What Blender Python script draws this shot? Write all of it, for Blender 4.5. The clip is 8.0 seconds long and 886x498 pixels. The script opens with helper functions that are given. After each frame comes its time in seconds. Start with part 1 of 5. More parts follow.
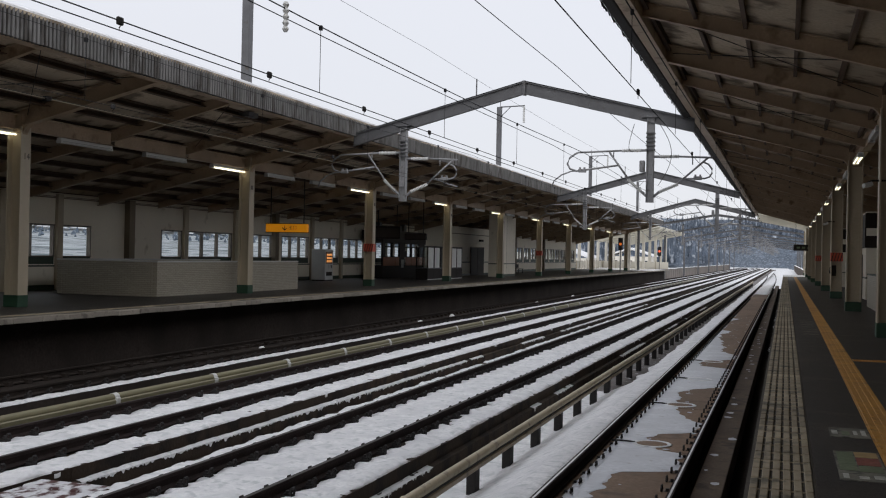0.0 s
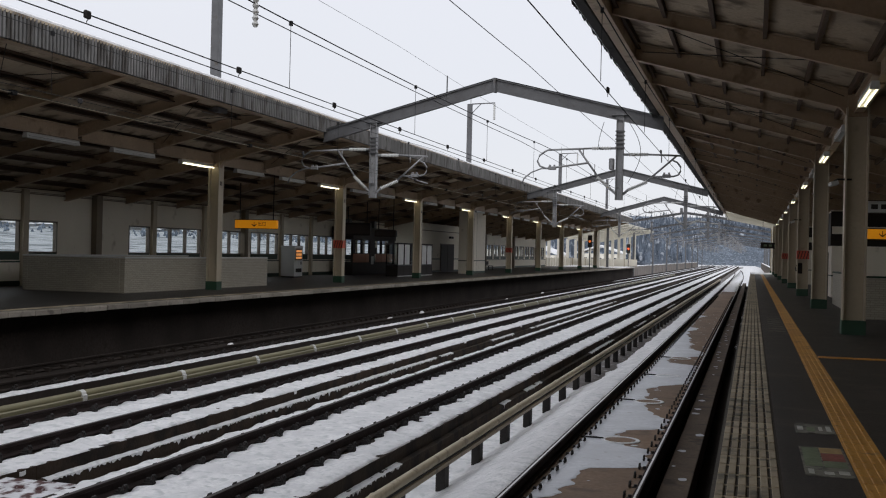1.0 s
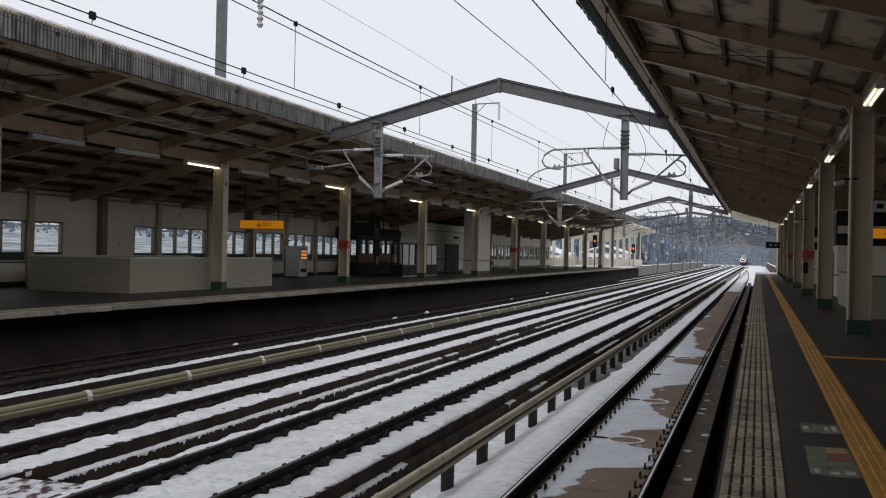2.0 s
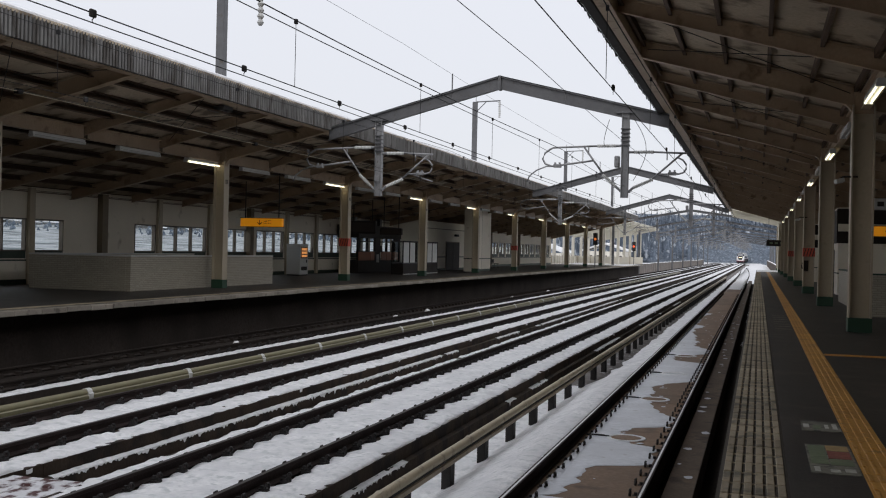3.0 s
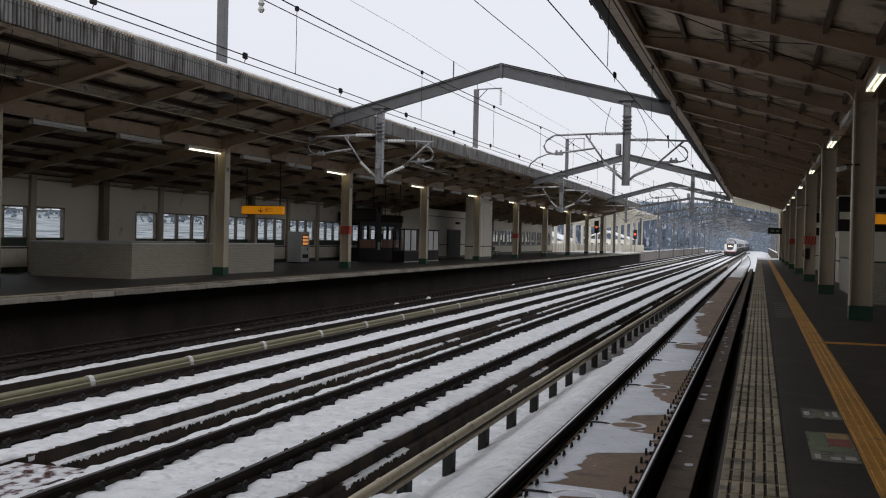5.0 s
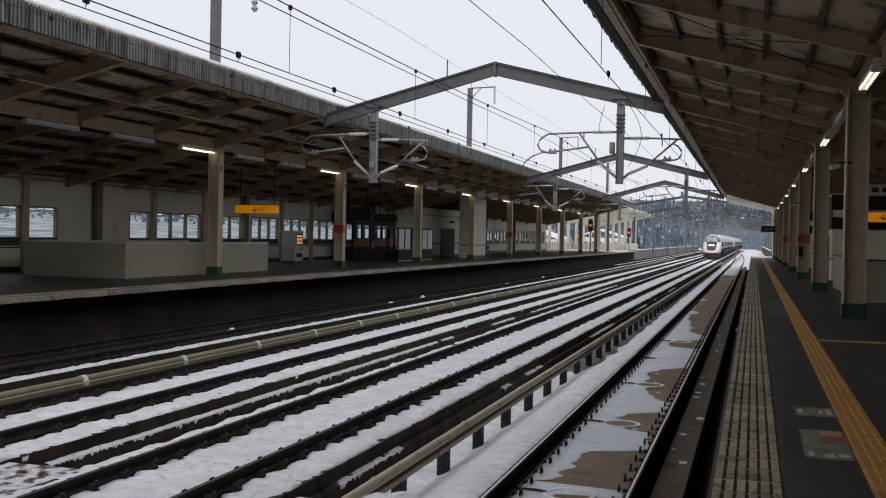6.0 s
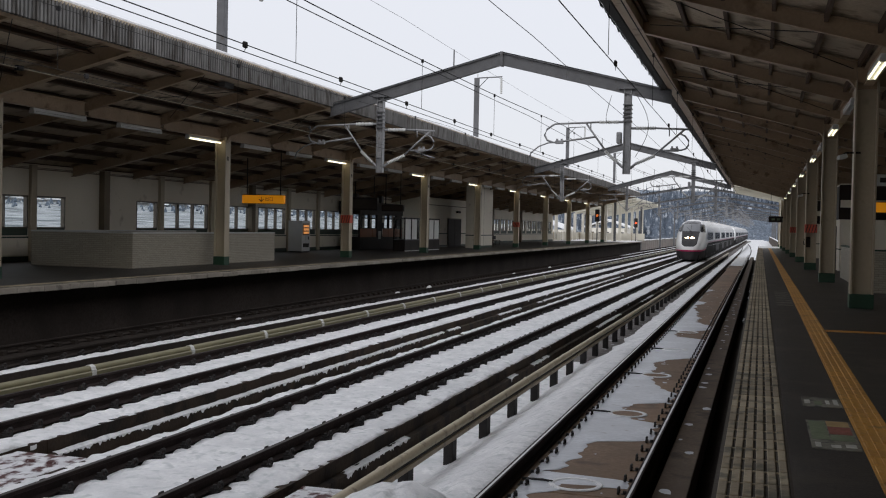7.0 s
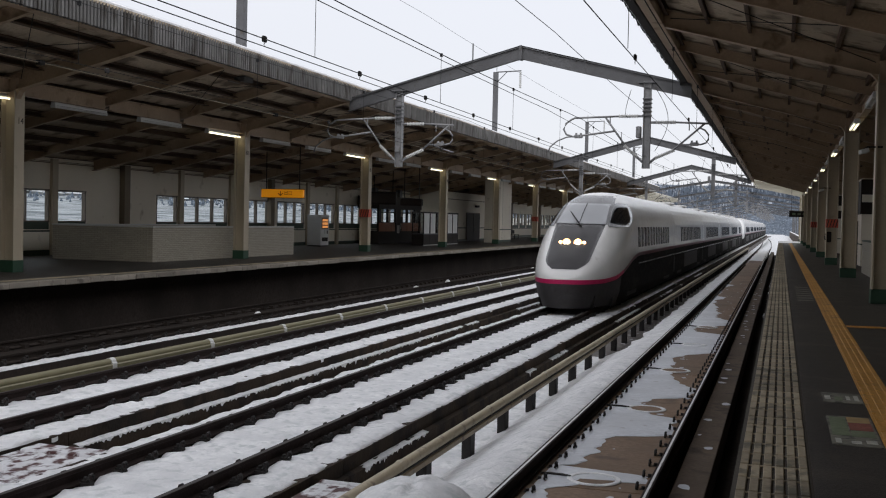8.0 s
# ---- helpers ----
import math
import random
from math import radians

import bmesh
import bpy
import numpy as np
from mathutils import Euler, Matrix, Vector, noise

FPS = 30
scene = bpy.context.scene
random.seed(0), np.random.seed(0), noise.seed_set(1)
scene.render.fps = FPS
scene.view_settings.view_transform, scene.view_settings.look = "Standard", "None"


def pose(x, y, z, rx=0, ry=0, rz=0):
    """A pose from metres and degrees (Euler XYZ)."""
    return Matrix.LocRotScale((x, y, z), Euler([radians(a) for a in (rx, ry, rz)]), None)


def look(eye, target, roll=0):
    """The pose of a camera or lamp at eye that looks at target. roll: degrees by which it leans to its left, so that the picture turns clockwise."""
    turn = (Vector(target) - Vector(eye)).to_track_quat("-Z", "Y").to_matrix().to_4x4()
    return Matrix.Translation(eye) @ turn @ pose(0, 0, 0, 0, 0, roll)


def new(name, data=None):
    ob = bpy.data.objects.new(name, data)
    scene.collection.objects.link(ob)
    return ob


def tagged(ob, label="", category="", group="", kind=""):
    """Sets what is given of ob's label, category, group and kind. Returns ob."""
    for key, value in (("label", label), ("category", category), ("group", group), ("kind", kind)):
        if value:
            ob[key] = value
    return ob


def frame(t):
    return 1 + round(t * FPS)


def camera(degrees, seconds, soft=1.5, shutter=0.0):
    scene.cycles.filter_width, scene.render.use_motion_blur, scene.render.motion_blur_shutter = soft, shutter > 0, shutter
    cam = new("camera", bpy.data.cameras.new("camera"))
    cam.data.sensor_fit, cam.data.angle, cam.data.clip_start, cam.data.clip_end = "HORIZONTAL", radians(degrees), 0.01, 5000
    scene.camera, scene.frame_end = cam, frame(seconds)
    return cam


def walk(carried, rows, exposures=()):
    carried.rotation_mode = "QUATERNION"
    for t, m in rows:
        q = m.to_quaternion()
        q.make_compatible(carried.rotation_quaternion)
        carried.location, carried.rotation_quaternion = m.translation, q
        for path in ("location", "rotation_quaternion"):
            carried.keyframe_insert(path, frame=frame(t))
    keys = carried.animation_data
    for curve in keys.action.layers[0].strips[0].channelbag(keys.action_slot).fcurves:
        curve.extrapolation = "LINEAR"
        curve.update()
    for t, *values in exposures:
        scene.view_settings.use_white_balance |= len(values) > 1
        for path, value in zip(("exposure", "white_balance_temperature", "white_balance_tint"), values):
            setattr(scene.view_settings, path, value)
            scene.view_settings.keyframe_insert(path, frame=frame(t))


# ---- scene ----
# camera: hand-held on the platform, it only turns
EYE = 2.85
cam = camera(45.65, 8.0, soft=1.1, shutter=0.06)
walk(cam, [
    (0.0, pose(0, 0, EYE, 90.265, -1.200, 18.040)),
    (0.5, pose(0, 0, EYE, 90.021, -1.349, 16.729)),
    (1.0, pose(0, 0, EYE, 90.129, -1.358, 16.410)),
    (1.5, pose(0, 0, EYE, 90.140, -1.267, 16.650)),
    (3.0, pose(0, 0, EYE, 90.011, -1.285, 16.702)),
    (3.5, pose(0, 0, EYE, 89.683, -1.262, 16.815)),
    (4.0, pose(0, 0, EYE, 89.511, -1.240, 16.874)),
    (4.5, pose(0, 0, EYE, 89.373, -1.316, 16.910)),
    (6.0, pose(0, 0, EYE, 89.283, -1.184, 16.442)),
    (6.5, pose(0, 0, EYE, 88.949, -1.178, 16.839)),
    (7.0, pose(0, 0, EYE, 88.738, -1.220, 16.801)),
    (7.5, pose(0, 0, EYE, 88.546, -1.145, 17.191)),
    (8.0, pose(0, 0, EYE, 88.405, -1.293, 17.815)),
], exposures=[(0.0, 0.08), (7.0, 0.08), (8.0, 0.16)])

# ---- light: overcast winter sky ----
world = bpy.data.worlds.new("overcast")
scene.world = world
world.use_nodes = True
nt = world.node_tree
sky = nt.nodes.new("ShaderNodeTexSky")
sky.sky_type, sky.sun_disc = "NISHITA", False
sky.sun_elevation, sky.sun_rotation = radians(32), radians(200)
grey = nt.nodes.new("ShaderNodeMix")
grey.data_type = "RGBA"
grey.inputs[0].default_value = 0.9
grey.inputs[7].default_value = (7.85, 7.95, 8.5, 1)
nt.links.new(sky.outputs[0], grey.inputs[6])
# an overcast sky is brighter overhead than at the horizon
tc, sp, rise = nt.nodes.new("ShaderNodeTexCoord"), nt.nodes.new("ShaderNodeSeparateXYZ"), nt.nodes.new("ShaderNodeMapRange")
rise.inputs[1].default_value, rise.inputs[2].default_value = 0.1, 1.0
rise.inputs[3].default_value, rise.inputs[4].default_value = 1.0, 1.3
nt.links.new(tc.outputs["Generated"], sp.inputs[0])
nt.links.new(sp.outputs[2], rise.inputs[0])
bright = nt.nodes.new("ShaderNodeVectorMath")
bright.operation = "SCALE"
nt.links.new(grey.outputs[2], bright.inputs[0])
nt.links.new(rise.outputs[0], bright.inputs["Scale"])
nt.links.new(bright.outputs[0], nt.nodes["Background"].inputs[0])
nt.nodes["Background"].inputs[1].default_value = 0.1
sun = new("sun", bpy.data.lights.new("sun", "SUN"))
sun.data.energy, sun.data.angle, sun.data.color = 0.5, radians(30), (1, 0.96, 0.9)
sun.matrix_world = look((0, 0, 40), (-14, 26, 20))


# ---- materials ----
def material(name, col, rough=0.6, metal=0.0, var=0.18, big=0.6, fine=30.0, bump=0.15, stain=None, amount=0.45, world_space=True, stretch=(1, 1, 1), spec=0.5, each=0.0):
    m = bpy.data.materials.new(name)
    m.use_nodes = True
    t = m.node_tree
    b = t.nodes["Principled BSDF"]
    b.inputs["Roughness"].default_value, b.inputs["Metallic"].default_value = rough, metal
    b.inputs["Specular IOR Level"].default_value = spec
    if world_space:
        src = t.nodes.new("ShaderNodeNewGeometry").outputs["Position"]
    else:
        src = t.nodes.new("ShaderNodeTexCoord").outputs["Object"]
    mp = t.nodes.new("ShaderNodeMapping")
    mp.inputs["Scale"].default_value = stretch
    t.links.new(src, mp.inputs[0])

    def noise_at(scale, detail=4.0):
        n = t.nodes.new("ShaderNodeTexNoise")
        n.inputs["Scale"].default_value, n.inputs["Detail"].default_value = scale, detail
        t.links.new(mp.outputs[0], n.inputs["Vector"])
        return n.outputs[0]

    def mixed(fac, a, c):
        x = t.nodes.new("ShaderNodeMix")
        x.data_type = "RGBA"
        t.links.new(fac, x.inputs[0])
        for k, v in ((6, a), (7, c)):
            if isinstance(v, tuple):
                x.inputs[k].default_value = (*v, 1)
            else:
                t.links.new(v, x.inputs[k])
        return x.outputs[2]

    def ramp(fac, lo, hi):
        r = t.nodes.new("ShaderNodeMapRange")
        r.inputs[1].default_value, r.inputs[2].default_value = lo, hi
        t.links.new(fac, r.inputs[0])
        return r.outputs[0]

    lo = tuple(c * (1 - var) for c in col)
    hi = tuple(min(1, c * (1 + var)) for c in col)
    c1 = mixed(ramp(noise_at(big), 0.3, 0.7), lo, hi)
    f = noise_at(fine, 6.0)
    c2 = mixed(ramp(f, 0.35, 0.75), c1, tuple(c * (1 - var * 0.7) for c in col))
    if stain:
        c2 = mixed(ramp(noise_at(big * 2.7, 8.0), 1 - amount, 1.12 - amount), c2, stain)
    if each:
        # pieces differ a little from one another
        oi, sc = t.nodes.new("ShaderNodeObjectInfo"), t.nodes.new("ShaderNodeVectorMath")
        mr = t.nodes.new("ShaderNodeMapRange")
        mr.inputs[3].default_value, mr.inputs[4].default_value = 1 - each, 1 + each
        t.links.new(oi.outputs["Random"], mr.inputs[0])
        sc.operation = "SCALE"
        t.links.new(c2, sc.inputs[0])
        t.links.new(mr.outputs[0], sc.inputs["Scale"])
        c2 = sc.outputs[0]
    t.links.new(c2, b.inputs["Base Color"])
    rr = t.nodes.new("ShaderNodeMapRange")
    rr.inputs[3].default_value, rr.inputs[4].default_value = max(0.02, rough - 0.1), min(1, rough + 0.1)
    t.links.new(f, rr.inputs[0])
    t.links.new(rr.outputs[0], b.inputs["Roughness"])
    if bump:
        bp = t.nodes.new("ShaderNodeBump")
        bp.inputs["Strength"].default_value, bp.inputs["Distance"].default_value = bump, 0.02
        t.links.new(f, bp.inputs["Height"])
        t.links.new(bp.outputs[0], b.inputs["Normal"])
    return m


def glowing(name, col, strength):
    m = bpy.data.materials.new(name)
    m.use_nodes = True
    b = m.node_tree.nodes["Principled BSDF"]
    b.inputs["Base Color"].default_value = (*col, 1)
    b.inputs["Emission Color"].default_value = (*col, 1)
    b.inputs["Emission Strength"].default_value = strength
    return m


def brick_material(name, col, mortar, across="y"):
    m = material(name, col, 0.35, var=0.1, bump=0)
    t = m.node_tree
    b = t.nodes["Principled BSDF"]
    g = t.nodes.new("ShaderNodeNewGeometry")
    sep, com = t.nodes.new("ShaderNodeSeparateXYZ"), t.nodes.new("ShaderNodeCombineXYZ")
    add = t.nodes.new("ShaderNodeMath")
    t.links.new(g.outputs["Position"], sep.inputs[0])
    t.links.new(sep.outputs[0], add.inputs[0])
    t.links.new(sep.outputs[1], add.inputs[1])
    t.links.new(add.outputs[0], com.inputs[0])
    t.links.new(sep.outputs[2], com.inputs[1])
    k = t.nodes.new("ShaderNodeTexBrick")
    k.inputs["Scale"].default_value = 1.0
    k.inputs["Brick Width"].default_value, k.inputs["Row Height"].default_value = 0.235, 0.068
    k.inputs["Mortar Size"].default_value = 0.006
    k.inputs["Color1"].default_value = (*col, 1)
    k.inputs["Color2"].default_value = (*[c * 0.86 for c in col], 1)
    k.inputs["Mortar"].default_value = (*mortar, 1)
    t.links.new(com.outputs[0], k.inputs["Vector"])
    old = b.inputs["Base Color"].links[0].from_socket
    x = t.nodes.new("ShaderNodeMix")
    x.data_type, x.blend_type = "RGBA", "MULTIPLY"
    x.inputs[0].default_value = 0.5
    t.links.new(k.outputs["Color"], x.inputs[6])
    t.links.new(old, x.inputs[7])
    t.links.new(k.outputs["Color"], b.inputs["Base Color"])
    bp = t.nodes.new("ShaderNodeBump")
    bp.inputs["Strength"].default_value, bp.inputs["Distance"].default_value = 0.6, 0.01
    bp.invert = True
    t.links.new(k.outputs["Fac"], bp.inputs["Height"])
    t.links.new(bp.outputs[0], b.inputs["Normal"])
    return m


SNOW = material("snow", (0.87, 0.875, 0.89), 0.7, var=0.18, big=2.2, fine=16, bump=1.0, spec=0.3, stain=(0.66, 0.68, 0.685), amount=0.47)
# brown ledge colour darkened for the shade of the platform roof
LEDGE = material("shaded_brown_ledge", (0.11, 0.078, 0.052), 0.75, var=0.25, big=0.9, fine=20, bump=0.3, spec=0.25, stain=(0.05, 0.037, 0.027), amount=0.47)
SLUSH = material("trodden_snow", (0.5, 0.52, 0.56), 0.35, var=0.2, big=1.5, fine=12, bump=0.4, stain=(0.16, 0.13, 0.11), amount=0.36)
# stained bed concrete, its base colour lowered for the shade beside the train
CONCRETE = material("shaded_old_concrete", (0.052, 0.036, 0.025), 0.85, spec=0.2, each=0.2, var=0.3, big=0.8, fine=22, bump=0.4, stain=(0.022, 0.017, 0.014), amount=0.52)
SLAB = material("brown_track_slab", (0.2, 0.128, 0.078), 0.65, spec=0.25, each=0.12, var=0.25, big=0.7, fine=18, bump=0.2, stain=(0.11, 0.07, 0.045), amount=0.42)
# near-black concrete: the shade below the platforms is put into its colour
DARKWALL = material("shade_dark_concrete", (0.034, 0.027, 0.023), 0.95, spec=0.15, var=0.4, big=0.6, fine=14, bump=0.3)
RUSTY = material("rusty_rail_side", (0.032, 0.022, 0.02), 0.85, spec=0.2, var=0.35, big=3, fine=40, bump=0.3)
SHINY = material("worn_rail_head", (0.5, 0.49, 0.48), 0.3, 1.0, var=0.1, big=2, fine=50, bump=0.05, stretch=(1, 0.05, 1))
IRON = material("dark_iron", (0.022, 0.019, 0.018), 0.75, 0.0, var=0.3, fine=40)
STEEL = material("galvanised_steel", (0.13, 0.13, 0.135), 0.5, 0.3, var=0.25, big=2.0, fine=25, bump=0.15, stain=(0.09, 0.08, 0.07), amount=0.4)
GALV = material("light_galvanised_steel", (0.3, 0.3, 0.305), 0.45, 0.3, var=0.2, big=2.5, fine=25, bump=0.1, stain=(0.17, 0.165, 0.16), amount=0.42)
ASPHALT = material("dark_platform_asphalt", (0.028, 0.0245, 0.0215), 0.5, var=0.5, big=0.6, fine=60, bump=0.3, stain=(0.052, 0.044, 0.036), amount=0.47)
EDGE = material("platform_edge_stone", (0.27, 0.24, 0.2), 0.7, each=0.25, var=0.25, big=1.4, fine=30, bump=0.3, stain=(0.14, 0.12, 0.1), amount=0.43)
TACTILE = material("grey_tactile_tile", (0.33, 0.275, 0.19), 0.7, each=0.22, var=0.22, big=1.2, fine=35, bump=0.3, stain=(0.12, 0.11, 0.08), amount=0.45)
GROOVE = material("tile_joint", (0.065, 0.054, 0.042), 0.8, var=0.3)
YELLOW = material("yellow_tactile_tile", (0.5, 0.25, 0.045), 0.6, each=0.1, var=0.16, big=1.5, fine=30, bump=0.2, stain=(0.25, 0.14, 0.04), amount=0.4)
CREAM = material("cream_painted_steel", (0.48, 0.41, 0.3), 0.45, var=0.08, big=0.9, fine=12, bump=0.05, stain=(0.36, 0.31, 0.22), amount=0.36)
GREEN = material("green_painted_base", (0.02, 0.062, 0.034), 0.5, var=0.2)
BEAM = material("tan_painted_beam", (0.42, 0.31, 0.205), 0.5, var=0.18, big=0.8, fine=15, bump=0.08, stain=(0.22, 0.145, 0.085), amount=0.42)
DECK = material("weathered_roof_board", (0.5, 0.41, 0.3), 0.85, var=0.25, big=0.5, fine=14, bump=0.2, stain=(0.17, 0.13, 0.09), amount=0.48)
PURLIN = material("dark_stained_purlin", (0.1, 0.06, 0.036), 0.7, var=0.3, big=1.5, fine=20)
CORRUGATED = material("weathered_corrugated_sheet", (0.17, 0.165, 0.16), 0.6, 0.0, var=0.35, big=1.6, fine=8, bump=0.1, stain=(0.075, 0.068, 0.062), amount=0.5, stretch=(1, 1, 0.25), spec=0.25)
WALL = material("white_wall_panel", (0.8, 0.74, 0.62), 0.6, var=0.07, big=0.5, fine=16, bump=0.08, stain=(0.48, 0.42, 0.32), amount=0.36)
POST = material("brown_wall_post", (0.2, 0.16, 0.11), 0.6, var=0.2)
DARKGREEN = material("dark_green_panel", (0.03, 0.055, 0.035), 0.5, var=0.25)
FRAME = material("bronze_window_frame", (0.12, 0.1, 0.08), 0.4, 0.4, var=0.2)
BRICK = brick_material("white_glazed_brick", (0.43, 0.39, 0.31), (0.24, 0.21, 0.165))
PIPE = material("olive_painted_pipe", (0.2, 0.182, 0.105), 0.5, var=0.15, big=2, stain=(0.2, 0.17, 0.1), amount=0.42)
TANPAINT = material("weathered_tan_paint", (0.31, 0.245, 0.15), 0.55, var=0.2, big=2, stain=(0.15, 0.115, 0.075), amount=0.45)
HANDRAIL = material("cream_handrail_paint", (0.48, 0.41, 0.29), 0.5, var=0.15, big=2, stain=(0.26, 0.21, 0.16), amount=0.42)
WIRE = material("dark_wire", (0.03, 0.03, 0.032), 0.8, 0.0, var=0.1, spec=0.1)
PORCELAIN = material("white_porcelain", (0.62, 0.62, 0.6), 0.25, var=0.08)
LIT = glowing("lit_tube", (1.0, 0.92, 0.66), 2.2)
UNLIT = material("unlit_tube", (0.6, 0.6, 0.58), 0.3, var=0.05, bump=0)
SIGNYELLOW = glowing("backlit_yellow_sign", (1.0, 0.37, 0.012), 0.24)
SIGNDARK = material("sign_black", (0.03, 0.02, 0.015), 0.5, var=0.1, bump=0)
WHITEMETAL = material("white_enamel", (0.62, 0.62, 0.6), 0.4, var=0.06, big=1.5)
DARKBOX = material("dark_brown_panel", (0.028, 0.022, 0.019), 0.6, spec=0.2, var=0.25)
ORANGE = material("orange_panel", (0.3, 0.1, 0.035), 0.5, var=0.2)
RED = material("red_marker", (0.55, 0.09, 0.05), 0.5, var=0.15)
REDSHED = material("snowy_red_cover", (0.72, 0.72, 0.74), 0.7, var=0.15, big=1.6, fine=14, bump=0.6, stain=(0.07, 0.022, 0.02), amount=0.53, stretch=(1.5, 1.0, 1))
CANOPY = material("pale_canopy_sheet", (0.8, 0.78, 0.72), 0.6, var=0.1)
_t = CANOPY.node_tree
_tr, _mx = _t.nodes.new("ShaderNodeBsdfTranslucent"), _t.nodes.new("ShaderNodeMixShader")
_tr.inputs[0].default_value = (0.88, 0.86, 0.8, 1)
_mx.inputs[0].default_value = 0.55
_t.links.new(_t.nodes["Principled BSDF"].outputs[0], _mx.inputs[1])
_t.links.new(_tr.outputs[0], _mx.inputs[2])
_t.links.new(_mx.outputs[0], _t.nodes["Material Output"].inputs[0])
TAN = material("faded_tan_print", (0.42, 0.29, 0.13), 0.6, var=0.25, big=5)
FADEDRED = material("faded_red_print", (0.25, 0.075, 0.055), 0.6, var=0.25, big=5)
FADEDGREEN = material("faded_green_print", (0.16, 0.2, 0.12), 0.6, var=0.3, big=6)
WHITEPRINT = material("white_print", (0.5, 0.5, 0.46), 0.6, var=0.3, big=8)
# opaque white in place of the daylight seen through clear panes
PALEPANE = material("daylight_white_pane", (0.82, 0.82, 0.79), 0.4, var=0.1, big=2)
THINSNOW = material("thin_snow_on_gravel", (0.17, 0.155, 0.145), 0.75, var=0.35, big=1.8, fine=14, bump=0.4, spec=0.2, stain=(0.6, 0.61, 0.63), amount=0.4)
PALEFENCE = material("pale_fence_panel", (0.78, 0.74, 0.65), 0.6, var=0.12)
DULLHEAD = material("dull_rail_head", (0.05, 0.04, 0.037), 0.7, 0.0, var=0.3, big=2)
FENCE = material("grey_noise_wall", (0.2, 0.175, 0.155), 0.8, var=0.25, big=0.5)
# distance haze is mixed into the tree colour as pale grey-blue
WOODS = material("hazed_snowy_conifer", (0.15, 0.185, 0.235), 0.9, var=0.5, big=0.15, fine=1.2, bump=0, stain=(0.5, 0.54, 0.6), amount=0.45)
TRUNK = material("bark", (0.06, 0.05, 0.045), 0.9)
# same haze tint in the hillside colour
HILL = material("hazed_wooded_hillside", (0.15, 0.185, 0.23), 0.95, var=0.5, big=0.4, fine=2.5, bump=0, stain=(0.3, 0.34, 0.4), amount=0.47)

SCRUB = material("scrubby_snow_slope", (0.5, 0.52, 0.54), 0.9, var=0.3, big=0.1, fine=0.5, bump=0, stain=(0.13, 0.15, 0.16), amount=0.52, stretch=(1, 0.4, 1))

glass = bpy.data.materials.new("window_glass")
glass.use_nodes = True
gb = glass.node_tree.nodes["Principled BSDF"]
gb.inputs["Base Color"].default_value = (0.74, 0.78, 0.78, 1)
gb.inputs["Roughness"].default_value = 0.0
gb.inputs["Transmission Weight"].default_value = 1.0
gb.inputs["IOR"].default_value = 1.1
GLASS = glass


# ---- mesh helpers ----
def solid(bm, x0, x1, y0, y1, z0, z1, bevel=0.0):
    r = bmesh.ops.create_cube(bm, size=1.0, matrix=Matrix.LocRotScale(((x0 + x1) / 2, (y0 + y1) / 2, (z0 + z1) / 2), None, (abs(x1 - x0), abs(y1 - y0), abs(z1 - z0))))
    if bevel:
        es = {e for v in r["verts"] for e in v.link_edges}
        bmesh.ops.bevel(bm, geom=list(es), offset=bevel, segments=1, affect="EDGES")
    return bm


def block(x0, x1, y0, y1, z0, z1, bevel=0.0):
    return solid(bmesh.new(), x0, x1, y0, y1, z0, z1, bevel)


def extruded(bm, outline, y0, y1, steps=1):
    """A closed outline of (x, z) carried along y."""
    rings = []
    for k in range(steps + 1):
        y = y0 + (y1 - y0) * k / steps
        rings.append([bm.verts.new((x, y, z)) for x, z in outline])
    n = len(outline)
    for a, b in zip(rings, rings[1:]):
        for i in range(n):
            bm.faces.new((a[i], a[(i + 1) % n], b[(i + 1) % n], b[i]))
    bm.faces.new(rings[0])
    bm.faces.new(rings[-1][::-1])
    return bm


def tube(bm, pts, r, n=8, radii=None):
    pts = [Vector(p) for p in pts]
    rings = []
    for i, p in enumerate(pts):
        d = (pts[min(i + 1, len(pts) - 1)] - pts[max(i - 1, 0)]).normalized()
        a = d.cross(Vector((0, 0, 1)))
        if a.length < 0.05:
            a = d.cross(Vector((1, 0, 0)))
        a.normalize()
        c = d.cross(a)
        q = radii[i] if radii else r
        rings.append([bm.verts.new(p + a * (q * math.cos(2 * math.pi * k / n)) + c * (q * math.sin(2 * math.pi * k / n))) for k in range(n)])
    for a, b in zip(rings, rings[1:]):
        for i in range(n):
            bm.faces.new((a[i], a[(i + 1) % n], b[(i + 1) % n], b[i]))
    bm.faces.new(rings[0][::-1])
    bm.faces.new(rings[-1])
    return bm


def arc(c, r, a0, a1, n, plane="xz"):
    out = []
    for k in range(n + 1):
        a = radians(a0 + (a1 - a0) * k / n)
        u, v = r * math.cos(a), r * math.sin(a)
        out.append((c[0] + u, c[1], c[2] + v) if plane == "xz" else (c[0], c[1] + u, c[2] + v))
    return out


def mesh_of(name, bm, mat, smooth=False):
    bmesh.ops.recalc_face_normals(bm, faces=bm.faces)
    me = bpy.data.meshes.new(name)
    bm.to_mesh(me)
    bm.free()
    for x in (mat if isinstance(mat, (list, tuple)) else [mat]):
        me.materials.append(x)
    if smooth:
        for p in me.polygons:
            p.use_smooth = True
    return me


def part(name, bm, mat, parent=None, label="", smooth=False):
    ob = new(name, mesh_of(name, bm, mat, smooth))
    ob.parent = parent
    return tagged(ob, label)


def put(name, me, parent, loc, rot=(0, 0, 0)):
    ob = new(name, me)
    ob.parent, ob.location, ob.rotation_euler = parent, loc, rot
    return ob


